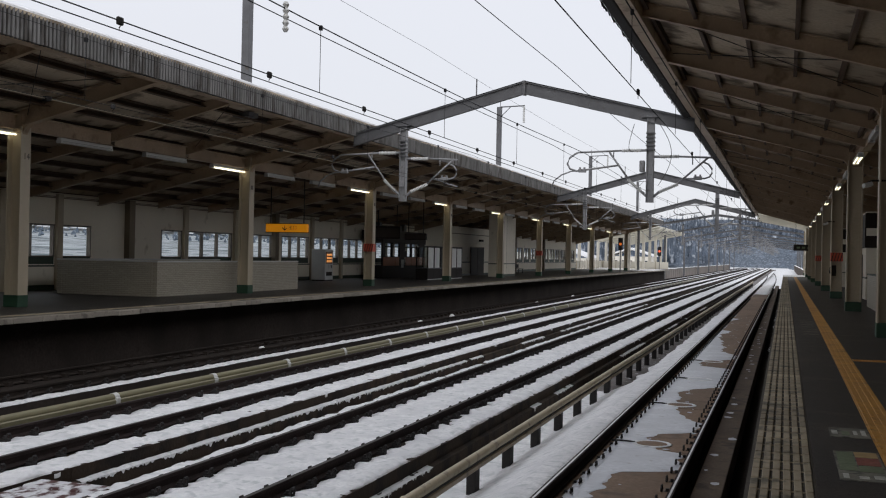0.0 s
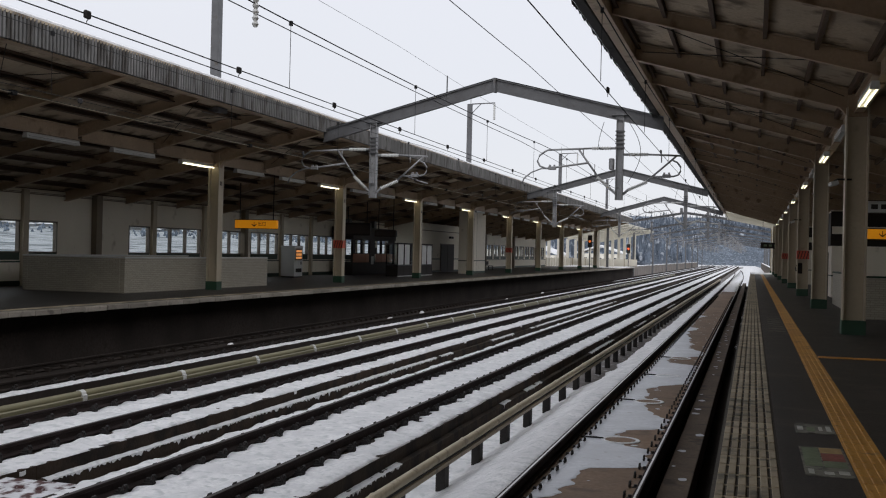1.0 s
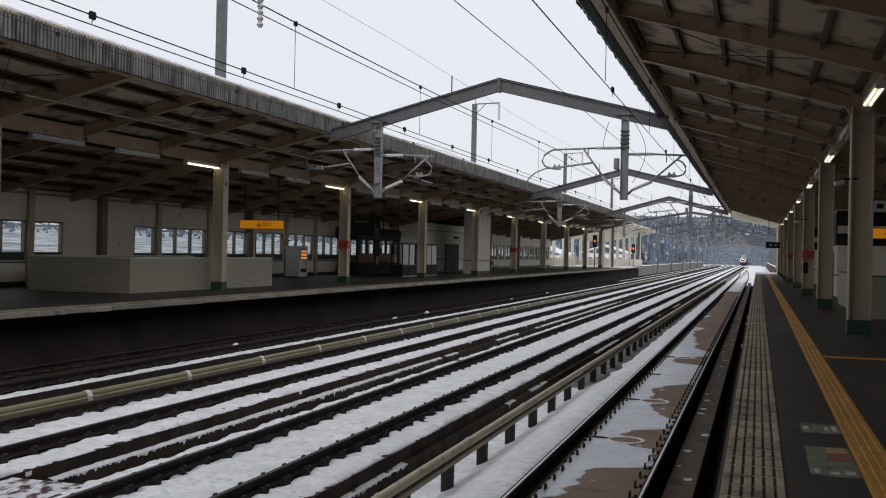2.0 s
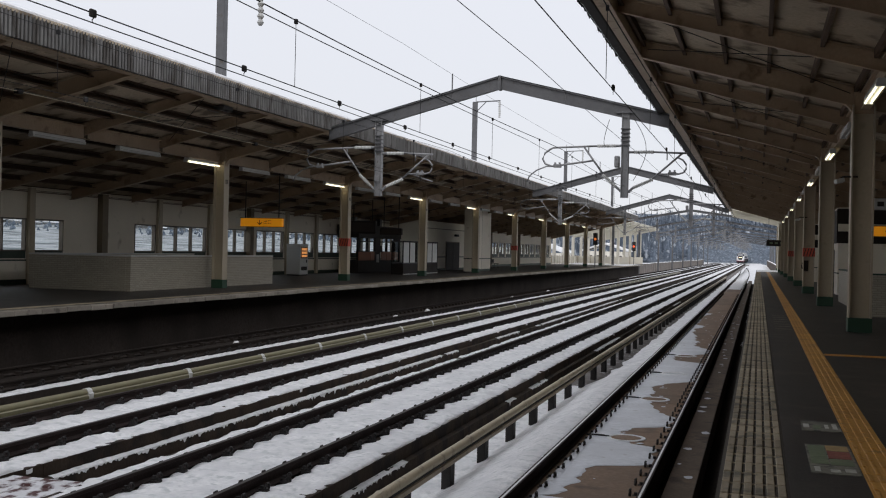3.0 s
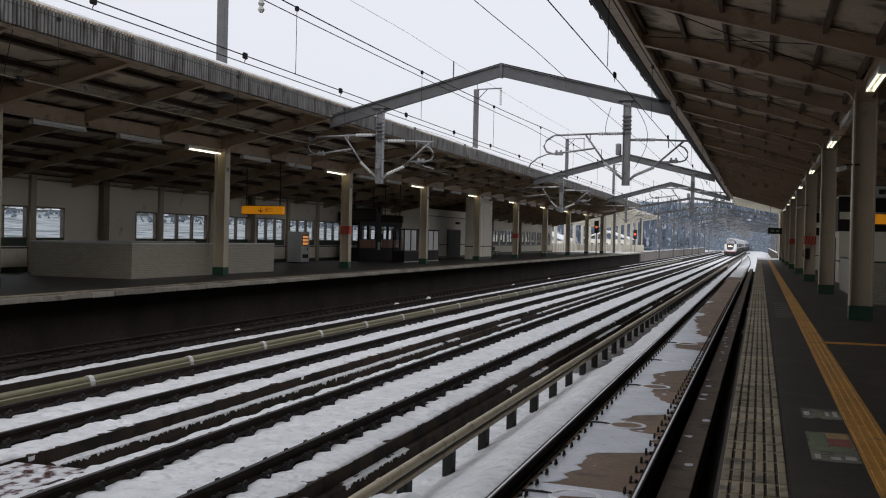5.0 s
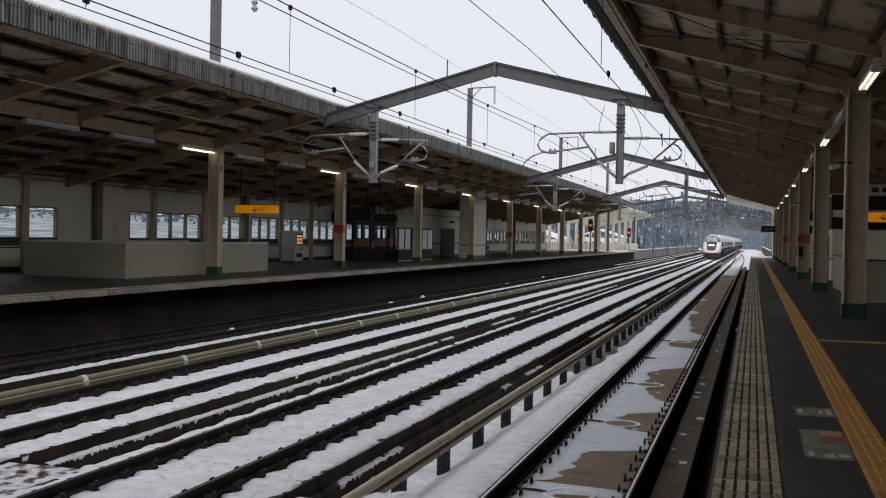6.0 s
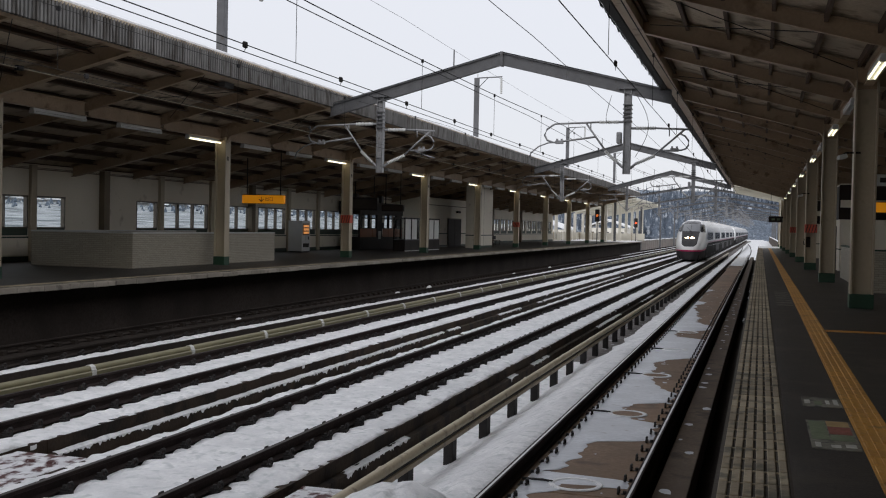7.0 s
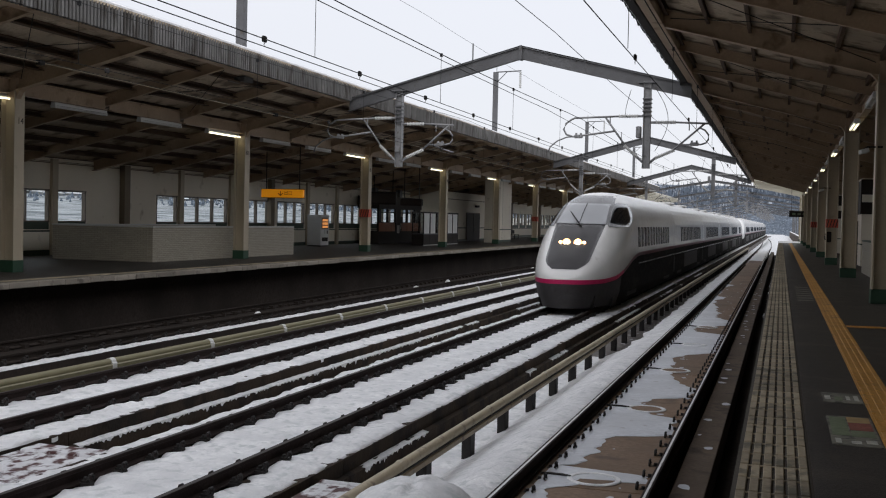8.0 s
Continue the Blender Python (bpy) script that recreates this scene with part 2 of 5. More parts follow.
def lettering(text, size, mat, parent, loc, rot, name="lettering"):
    """Flat letters as a mesh, centred on loc."""
    cu = bpy.data.curves.new(name, "FONT")
    cu.body, cu.size, cu.align_x, cu.align_y, cu.extrude = text, size, "CENTER", "CENTER", 0.002
    tmp = bpy.data.objects.new("draft", cu)
    me = bpy.data.meshes.new_from_object(tmp)
    bpy.data.objects.remove(tmp)
    bpy.data.curves.remove(cu)
    me.materials.clear()
    me.materials.append(mat)
    return put(name, me, parent, loc, rot)


def thing(name, label, category, group="", at=(0, 0, 0), kind=""):
    ob = new(name)
    ob.location = at
    return tagged(ob, label, category, group, kind)


def structure(name, bm, mat, label, category, smooth=False):
    return tagged(part(name, bm, mat, None, "", smooth), label, category, kind="structure")


def girder(x0, x1, z0, z1, y, h, w=0.2, web=0.02, fl=0.03, y_along=False):
    """An I-beam from (x0, z0) to (x1, z1), its top on that line."""
    bm = bmesh.new()
    for a, b, hw in ((0, -fl, w / 2), (-fl, -h + fl, web / 2), (-h + fl, -h, w / 2)):
        vs = [bm.verts.new((x, y + sy * hw, z + dz)) for x, z in ((x0, z0), (x1, z1)) for sy in (-1, 1) for dz in (a, b)]
        for q in ((0, 1, 3, 2), (4, 6, 7, 5), (0, 2, 6, 4), (1, 5, 7, 3), (0, 4, 5, 1), (2, 3, 7, 6)):
            bm.faces.new([vs[i] for i in q])
    return bm


# ---- the plan, in metres; rail heads lie at height 0, tracks run along y ----
DECK_Z = 1.14                       # platform floor
T0, T1, T2, T3 = -2.03, -6.62, -10.74, -15.18   # track centres
GAUGE = 0.75
FLOOR_Z = -0.78                     # bed between the raised slabs
END_L, END_R = 163.0, 137.0         # platform ends
Y0 = -48.0                          # everything starts behind the camera; unseen length set to hold back light
EDGE_R, EDGE_L = -0.26, -16.9
COL_R, COL_L = 2.27, -20.2
WALL_L, WALL_R = -27.0, 7.9
EAVE_L, EAVE_R = -15.46, -3.23
EAVE_ZL, EAVE_ZR = 7.22, 7.69       # lower edges of the fascias
DECK_L, DECK_R = 7.7, 8.22          # roof boards at the eaves
SLOPE_L, SLOPE_R = 0.24, 0.252

COLS_L = [23.95 + 12.95 * k for k in range(-5, 10)]
COLS_R = [26.3 + 13.3 * k for k in range(-5, 9)]
GANTRY_Y = [-0.6, 36.5, 73.5, 111.0, 147.5]


def boards_over(x):
    """Height of the roof boards over a place on either platform."""
    return DECK_L - SLOPE_L * (EAVE_L - x) if x < -9 else DECK_R - SLOPE_R * (x - EAVE_R)


def wander(y, s, k):
    return noise.noise(Vector((y * s, k * 7.3, 0.5)))


# ---- ground ----
bm = bmesh.new()
for a, b in ((-1500, 1500),):
    vs = [bm.verts.new(p) for p in ((a, -200, -0.8), (b, -200, -0.8), (b, 3000, -0.8), (a, 3000, -0.8))]
    bm.faces.new(vs)
structure("ground", bm, SNOW, "flat snow-covered ground around the tracks", "ground")


# ---- tracks ----
FAR = 420.0


def rail_outline(x):
    h = [(0.0365, 0), (0.0365, -0.035), (0.009, -0.05), (0.009, -0.13), (0.07, -0.155), (0.0725, -0.172)]
    return [(x + a, b) for a, b in h] + [(x - a, b) for a, b in h[::-1]]


def fastener_mesh():
    bm = bmesh.new()
    solid(bm, -0.05, 0.19, -0.05, 0.05, -0.2, -0.15)
    solid(bm, 0.07, 0.15, -0.03, 0.03, -0.152, -0.125)
    tube(bm, [(0.11, 0, -0.13), (0.11, 0, -0.09)], 0.024, 6)
    tube(bm, [(0.18, 0.055 * math.cos(a), -0.1 + 0.046 * math.sin(a)) for a in (0.0, 1.05, 2.1, 3.14, 4.19, 5.24, 6.28)], 0.017, 5)
    return mesh_of("fastener", bm, IRON)


FASTENER = fastener_mesh()


def snow_strip(xa, xb, z, y0, y1, seed, rough=0.035, lumpy=0.02, cols=7, dip=None, teeth=None):
    """Snow with a ragged edge on both sides."""
    bm = bmesh.new()
    rows = []
    y = y0
    while y < y1 + 0.01:
        a = xa + rough * wander(y, 2.9, seed) + rough * 0.8 * wander(y, 0.6, seed + 3)
        if teeth is not None:
            # thawed back round each fastener
            ph = ((y - teeth) / 0.625 + 0.14) % 1
            a += 0.07 * max(0, min(1, ph * 9) - max(0, ph - 0.12) * 1.5) * (1 + 0.5 * wander(y, 1.3, seed + 2))
        b = xb + rough * wander(y, 3.1, seed + 9) + rough * 0.8 * wander(y, 0.5, seed + 5)
        r = []
        for k in range(cols):
            u = k / (cols - 1)
            x = a + (b - a) * u
            e = min(1, 5 * min(u, 1 - u))
            zz = z - 0.03 * (1 - e) + lumpy * noise.noise(Vector((x * 2.2, y * 1.6, seed))) + lumpy * 0.9 * noise.noise(Vector((x * 6, y * 5, seed)))
            if dip:
                zz += dip(u)
            r.append(bm.verts.new((x, y, zz)))
        rows.append(r)
        y += 1.0 if y < 5.5 else 0.0521 if y < 32 else 0.104 if y < 50 else 0.3125 if y < 80 else 3.0
    for p, q in zip(rows, rows[1:]):
        for i in range(cols - 1):
            bm.faces.new((p[i], p[i + 1], q[i + 1], q[i]))
    # skirt to give it thickness
    for p, q in zip(rows, rows[1:]):
        for i, s in ((0, 1), (cols - 1, -1)):
            d = Vector((0, 0, -0.06))
            v = [bm.verts.new(p[i].co + d), bm.verts.new(q[i].co + d)]
            bm.faces.new((p[i], q[i], v[1], v[0]))
    return bm


def railway_track(c, label, snowy, y0, clip_from, bed_to, seed):
    t = thing("railway_track", label, "track", "parallel tracks")
    for s in (-1, 1):
        x = c + s * GAUGE
        r = part("rail", extruded(bmesh.new(), rail_outline(x), y0, bed_to), RUSTY, t, "rust-brown steel rail")
        bm = block(x - 0.02, x + 0.03, y0, bed_to, 0.0, 0.003)
        part("rail_head", bm, DULLHEAD, r, "dull running surface")
        # fasteners on the side that shows, and their pairs
        far = bmesh.new()
        n = 0
        y = clip_from
        while y < 190:
            if n < 110:
                put("fastener", FASTENER, t, (x, y, 0))
                put("fastener", FASTENER, t, (x, y, 0), (0, 0, math.pi))
            else:
                solid(far, x - 0.16, x + 0.16, y - 0.07, y + 0.07, -0.2, -0.1)
            y += 0.625
            n += 1
        tagged(part("far_fastening", far, IRON, t), kind="stuff")
    # raised concrete bed
    w = 1.46
    o = [(c - w, -0.2), (c + w, -0.2), (c + w, -0.39), (c + w + 0.09, -0.41), (c + w + 0.09, -0.84), (c - w - 0.09, -0.84), (c - w - 0.09, -0.41), (c - w, -0.39)]
    y = -47.8
    while y < min(bed_to, 150):
        part("bed_block", extruded(bmesh.new(), o, y + 0.006, y + 9.994), CONCRETE, t, "stained concrete track bed, darkened for shade")
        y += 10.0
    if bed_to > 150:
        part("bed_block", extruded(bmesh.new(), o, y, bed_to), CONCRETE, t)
    if snowy:
        for k, (a, b) in enumerate(((-w + 0.01, -GAUGE - 0.08), (-GAUGE + 0.065, GAUGE - 0.08), (GAUGE + 0.065, w - 0.015))):
            tagged(part("snow", snow_strip(c + a, c + b, -0.165 if k != 1 else -0.15, y0, bed_to, seed + k, 0.022, 0.04, 9, None, clip_from if k else None), SNOW, t, "clean settled snow", True), kind="stuff")
        # ragged snow caught on the ledge of the bed
        bm = bmesh.new()
        y, prev = 12.3, None
        while y < 75:
            lie = 0.35 + wander(y, 0.23, seed) + 0.5 * wander(y, 1.1, seed + 1) - (0.45 if c == T1 else 0.0)
            drip = (0.0 if c == T1 else 0.008) + 0.09 * max(0, wander(y, 13.0, seed + 4)) + 0.05 * max(0, wander(y, 31.0, seed + 6))
            v = None
            if lie > 0:
                x, h = c + w, 0.008 + 0.014 * min(1, lie) + 0.012 * wander(y, 5.0, seed + 2)
                v = [bm.verts.new(p) for p in ((x + 0.004, y, -0.395 + h), (x + (0.02 if c == T1 else 0.06), y, -0.4 + 0.8 * h), (x + 0.1, y, -0.407), (x + 0.098, y, -0.41 - drip))]
                if prev:
                    for k in range(3):
                        bm.faces.new((prev[k], prev[k + 1], v[k + 1], v[k]))
            prev = v
            y += 0.03
        tagged(part("ledge_snow", bm, SNOW, t, "ragged snow on the ledge"), kind="stuff")
    return t


railway_track(T1, "through track with snow between rusty rails on a raised bed", True, Y0, 9.85, FAR, 1)
railway_track(T2, "through track with snow between rusty rails on a raised bed", True, Y0, 9.6, FAR, 11)


def platform_track():
    """The near platform track: bare brown slab with ice patches, bending away beyond the platform."""
    t = thing("railway_track", "platform track on a bare brown concrete slab with icy patches", "track", "parallel tracks")

    def bend(y):
        return -0.0001 * max(0, y - 140) ** 2

    ys = [Y0, 128.0] + [128 + 6 * k for k in range(1, 24)]
    for s in (-1, 1):
        bm = bmesh.new()
        hd = bmesh.new()
        o = rail_outline(T0 + s * GAUGE)
        for a, b in zip(ys, ys[1:]):
            for m2, ol in ((bm, o), (hd, [(T0 + s * GAUGE - 0.012, 0.0), (T0 + s * GAUGE + 0.014, 0.0), (T0 + s * GAUGE + 0.014, 0.003), (T0 + s * GAUGE - 0.012, 0.003)])):
                v0 = [m2.verts.new((x + bend(a), a, z)) for x, z in ol]
                v1 = [m2.verts.new((x + bend(b), b, z)) for x, z in ol]
                for i in range(len(ol)):
                    j = (i + 1) % len(ol)
                    m2.faces.new((v0[i], v0[j], v1[j], v1[i]))
        r = part("rail", bm, RUSTY, t, "dark steel rail")
        part("rail_head", hd, SHINY, r, "bright polished running surface")
        for k in range(130):
            y = 5.3 + 0.625 * k
            put("fastener", FASTENER, t, (T0 + s * (GAUGE - 0.03), y, -0.07), (0, 0, 0 if s < 0 else math.pi))
    for k in range(-5, 27):
        y = 2.0 + 4.98 * k
        part("slab", block(T0 - 1.16, T0 + 0.7, y + 0.012, y + 4.968, -0.42, -0.2, 0.01), SLAB, t, "brown damp concrete slab")
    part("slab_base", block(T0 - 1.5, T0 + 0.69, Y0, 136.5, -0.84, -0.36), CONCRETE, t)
    # dark floor stands for the shade under the platform edge
    part("gutter", block(T0 + 0.691, EDGE_R + 0.66, Y0, 136.5, -0.84, -0.6), DARKWALL, t, "gutter floor below the platform edge, dark for shade")
    # ice and thin snow lying on the slab: how far it reaches across, along the track
    ICE_EDGE = ((12.37, 1.00), (12.82, 1.00), (12.96, 0.00), (13.11, 0.22), (13.62, 0.25), (14.30, 0.33), (14.79, 0.36), (15.07, 0.45), (15.23, 0.72), (15.48, 1.00), (16.86, 1.00), (17.06, 0.60), (17.48, 0.42), (18.15, 0.38), (18.63, 0.55), (19.00, 1.00), (20.01, 1.00), (20.82, 0.72), (21.45, 0.52), (22.38, 0.38), (23.39, 0.48), (24.40, 0.30), (25.26, 0.45), (25.84, 1.00), (30.40, 1.00), (30.90, 0.35), (32.12, 0.20), (33.25, 1.00), (34.67, 1.00), (36.22, 0.55), (38.69, 0.50), (42.13, 0.25), (44.78, 0.15), (46.24, 0.45), (47.1, 0.10), (54.17, 0.00), (56.4, 0.3), (57.2, 0.05), (68.53, 0.00), (110.0, 0.0))
    bm = bmesh.new()
    prev = None
    y = 6.0
    while y < 127:
        e = 0.3 + 1.0 * wander(y, 0.42, 5) + 0.5 * wander(y, 1.3, 6)
        for (a, p), (b, q) in zip(ICE_EDGE, ICE_EDGE[1:]):
            if a <= y < b:
                e = 1.22 * (p + (q - p) * (y - a) / (b - a))
        e = max(0.0, min(1.22, e + 0.14 * wander(y, 2.6, 8) + 0.07 * wander(y, 6.0, 7)))
        v = None
        if e > 0.04:
            v = [bm.verts.new((T0 - 0.61 + e * q, y, -0.196 + h)) for q, h in ((0, 0.006), (0.5, 0.008), (0.9, 0.006), (1, 0.0))]
            if prev:
                for i in range(3):
                    bm.faces.new((prev[i], prev[i + 1], v[i + 1], v[i]))
        prev = v
        y += 0.06
    rnd = random.Random(4)
    for k in range(90):
        x, y, r = T0 + rnd.uniform(-0.5, 0.58), rnd.uniform(7, 60), rnd.uniform(0.015, 0.06)
        bm.faces.new([bm.verts.new((x + r * rnd.uniform(0.6, 1.2) * math.cos(i), y + 1.5 * r * rnd.uniform(0.6, 1.2) * math.sin(i), -0.19)) for i in range(7)])
    for k in range(60):
        x, y, r = -0.94 + rnd.uniform(-0.14, 0.14), 7 + 1.1 * k + rnd.uniform(-0.4, 0.4), rnd.uniform(0.02, 0.09)
        if rnd.random() < 0.6:
            bm.faces.new([bm.verts.new((x + r * rnd.uniform(0.6, 1.2) * math.cos(i * 0.785), y + 1.8 * r * rnd.uniform(0.6, 1.2) * math.sin(i * 0.785), -0.234)) for i in range(8)])
    tagged(part("ice", bm, SLUSH, t, "thin grey ice patches"), kind="stuff")
    tagged(part("snow", snow_strip(T0 - 2.35, T0 - GAUGE - 0.075, -0.12, Y0, 27, 31, 0.03, 0.015, 9, lambda u: -0.62 * max(0, 0.76 - u) - 0.04 * (1 - u)), SNOW, t, "smooth banked snow", True), kind="stuff")
    tagged(part("snow", snow_strip(T0 - 1.62, T0 - GAUGE - 0.075, -0.13, 27, 330, 37, 0.09, 0.015, 7, lambda u: -0.16 * (1 - u) ** 1.3), SNOW, t, "narrow bank of snow", True), kind="stuff")
    tagged(part("snow", snow_strip(T0 - 0.62, T0 + 0.62, -0.15, 97, 150, 33, 0.12), SNOW, t, "", True), kind="stuff")
    return t


platform_track()


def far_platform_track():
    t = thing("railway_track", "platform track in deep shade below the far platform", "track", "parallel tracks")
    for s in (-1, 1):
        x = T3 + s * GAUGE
        # rails, far fastenings and bed take the shade-dark colour too
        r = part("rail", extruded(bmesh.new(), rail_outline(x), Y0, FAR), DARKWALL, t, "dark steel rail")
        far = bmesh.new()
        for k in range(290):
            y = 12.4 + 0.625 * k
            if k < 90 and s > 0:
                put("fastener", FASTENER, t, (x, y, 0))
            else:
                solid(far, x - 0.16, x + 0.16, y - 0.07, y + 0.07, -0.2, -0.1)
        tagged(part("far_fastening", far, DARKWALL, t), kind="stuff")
    part("bed_block", block(T3 - 1.25, T3 + 1.3, Y0, FAR, -0.84, -0.2), DARKWALL, t, "track bed darkened for the platform's shade")
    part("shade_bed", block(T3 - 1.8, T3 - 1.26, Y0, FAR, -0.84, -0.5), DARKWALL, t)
    tagged(part("snow", snow_strip(T3 + GAUGE + 0.14, T3 + 1.24, -0.165, Y0, FAR, 51, 0.04, 0.02, 5, None, 12.4), SNOW, t, "narrow strip of snow", True), kind="stuff")
    for k, (a, b) in enumerate(((-1.6, -GAUGE - 0.1), (-GAUGE + 0.1, GAUGE - 0.1))):
        tagged(part("snow", snow_strip(T3 + a, T3 + b, -0.16, 128 if k == 0 else 124, FAR, 53 + k, 0.05, 0.03, 5), SNOW, t, "", True), kind="stuff")
    return t


far_platform_track()

# snow lying between the beds
for k, (a, b, z, y0, y1, mat) in enumerate(((T2 + 1.57, T1 - 1.57, -0.6, Y0, FAR, SNOW), (T1 + 1.6, T0 - 1.4, -0.6, Y0, 27.0, SNOW), (T1 + 1.6, T0 - 1.4, -0.61, 26.6, FAR, THINSNOW))):
    tagged(part("settled_snow", snow_strip(a, b, z, y0, y1, 61 + k, 0.05, 0.05), mat, None, "", True), "settled snow on the bed between two tracks" if k < 2 else "thin patchy snow on dark gravel between two tracks", "snow", kind="stuff")


def crossing_cover(x0, x1, y0, y1):
    t = thing("crossing_cover", "snow-dusted red-brown rubber cover between the tracks", "cover", "track covers", (x0, y0, -0.8))
    k, y = 0, 0.0
    while y < y1 - y0 - 0.1:
        part("cover_plate", block(0, x1 - x0, y + 0.01, min(y + 1.2, y1 - y0) - 0.01, 0, 0.56 + 0.015 * (k % 2), 0.02), REDSHED, t)
        y += 1.2
        k += 1
    return t


crossing_cover(-9.28, -8.17, -2.0, 11.6)
crossing_cover(-5.06, -4.45, -2.0, 11.3)


def snow_heap(x, y, rx, ry, h, seed, name="snow_heap", label="heap of shovelled snow beside the low rail"):
    bm = bmesh.new()
    n, m2 = 28, 9
    top = bm.verts.new((0, 0, h))
    rows = []
    for j in range(1, m2 + 1):
        u = j / m2
        rows.append([bm.verts.new((rx * u * math.cos(2 * math.pi * i / n) * (1 + 0.2 * noise.noise(Vector((math.cos(2 * math.pi * i / n), math.sin(2 * math.pi * i / n), seed)))), ry * u * math.sin(2 * math.pi * i / n), h * (1 - u ** 3.2) + 0.06 * noise.noise(Vector((u * 3, i * 0.4, seed))) * (1 - u))) for i in range(n)])
    for i in range(n):
        bm.faces.new((top, rows[0][i], rows[0][(i + 1) % n]))
    for p, q in zip(rows, rows[1:]):
        for i in range(n):
            bm.faces.new((p[i], q[i], q[(i + 1) % n], p[(i + 1) % n]))
    ob = tagged(part(name, bm, SNOW, None, "", True), label, "snow")
    ob.location = (x, y, -0.72)
    return ob


snow_heap(-3.5, 10.1, 0.95, 1.25, 0.88, 3)
for k, (x, y, z) in enumerate(((-15.0, 28.6, -0.2), (-15.1, 43.4, -0.2), (-15.3, 48.6, -0.2), (-15.0, 65.6, -0.2), (-15.2, 78.5, -0.2))):
    o2 = snow_heap(x, y, 0.15, 0.2, 0.14, 20 + k, "snow_lump", "small lump of snow beside the dark rail")
    o2.location = (x, y, -0.21)


def snow_clods():
    rnd = random.Random(21)
    t = thing("snow_clods", "clods of fallen snow in the gutter below the platform edge", "snow", kind="stuff")
    bm = bmesh.new()
    for k in range(60):
        r = rnd.uniform(0.03, 0.1)
        q = bmesh.ops.create_icosphere(bm, subdivisions=1, radius=r, matrix=Matrix.LocRotScale((rnd.uniform(-0.48, -0.34), 40 + 0.85 * k * rnd.uniform(0.9, 1.1), -0.59 + 0.35 * r), Euler((rnd.random(), rnd.random(), rnd.random())), (1, rnd.uniform(1, 3), 0.8)))
    part("clods", bm, SNOW, t)
    return t


snow_clods()


def guard_rail():
    t = thing("guard_rail", "low painted pipe rail on dark flat posts in the snow", "railing", at=(0, 0, 0))
    part("rail", tube(bmesh.new(), [(-4.2, Y0, -0.075), (-4.2, 150, -0.065)], 0.066, 12), HANDRAIL, t, "cream-painted top pipe", True)
    part("lower_board", block(-4.24, -4.13, Y0, 150, -0.235, -0.15, 0.015), TANPAINT, t, "tan-painted lower rail")
    part("seam", block(-4.22, -4.15, Y0, 150, -0.151, -0.125), IRON, t)
    me = mesh_of("post", block(-0.07, 0.07, -0.11, 0.11, -0.72, 0.0, 0.008), IRON)
    for k in range(-15, 72):
        put("post", me, t, (-4.23, 6.6 + 2.0 * k, -0.1))
    me = mesh_of("collar", tube(bmesh.new(), [(0, -0.04, 0.015), (0, 0.04, 0.025)], 0.073, 12), HANDRAIL)
    for k in range(36):
        put("collar", me, t, (-4.2, 7.6 + 4.0 * k, -0.09))
    return t


guard_rail()


def side_pipe():
    t = thing("water_pipe", "long olive-painted water pipe with clamps beside the track", "pipe")
    part("pipe", tube(bmesh.new(), [(-12.5, Y0, -0.1), (-12.5, 180, -0.1)], 0.075, 12), PIPE, t, "", True)
    part("lower_pipe", block(-12.48, -12.4, Y0, 180, -0.27, -0.13, 0.02), PIPE, t)
    bm = tube(bmesh.new(), [(0, -0.07, 0), (0, 0.07, 0)], 0.088, 12)
    solid(bm, 0.0, 0.115, -0.07, 0.07, -0.18, 0.0, 0.01)
    me = mesh_of("clamp", bm, WHITEMETAL)
    foot = mesh_of("pipe_foot", block(-0.06, 0.06, -0.06, 0.06, -0.4, -0.08), IRON)
    for k in range(-15, 42):
        put("clamp", me, t, (-12.5, 17.7 + 3.75 * k, -0.1))
        put("pipe_foot", foot, t, (-12.5, 17.7 + 3.75 * k, -0.1))
    # shade beneath the pipe is put into this block's colour
    part("duct", block(-12.95, -12.62, Y0, 180, -0.82, -0.32), DARKWALL, t, "cable duct, darkened for shade")
    return t


side_pipe()

# ---- platforms ----
o = [(EDGE_R, DECK_Z), (EDGE_R, DECK_Z - 0.22), (EDGE_R + 0.7, DECK_Z - 0.3), (EDGE_R + 0.7, -0.82), (WALL_R + 0.3, -0.82), (WALL_R + 0.3, DECK_Z)]
structure("platform_1", extruded(bmesh.new(), o, Y0, END_R), [ASPHALT], "dark asphalt station platform with worn surface", "platform")
o = [(EDGE_L, DECK_Z), (EDGE_L, DECK_Z - 0.1), (EDGE_L - 0.75, DECK_Z - 0.16), (EDGE_L - 0.75, -0.82), (WALL_L - 0.3, -0.82), (WALL_L - 0.3, DECK_Z)]
structure("platform_2", extruded(bmesh.new(), o, Y0, END_L), [ASPHALT], "dark asphalt station platform with a pale stone edge", "platform")
# both walls are coloured dark for the overhang's shade
structure("platform_wall_1", block(EDGE_R + 0.68, EDGE_R + 0.697, Y0, END_R, -0.8, DECK_Z - 0.3), DARKWALL, "wall below the platform, darkened for shade", "wall")
structure("platform_wall_2", block(EDGE_L - 0.74, EDGE_L - 0.7, Y0, END_L, -0.8, DECK_Z - 0.17), DARKWALL, "wall below the platform, darkened for shade", "wall")
structure("track_ledge", block(-1.13, -0.74, Y0, END_R, -0.84, -0.24, 0.01), LEDGE, "concrete ledge beside the platform track", "ledge")


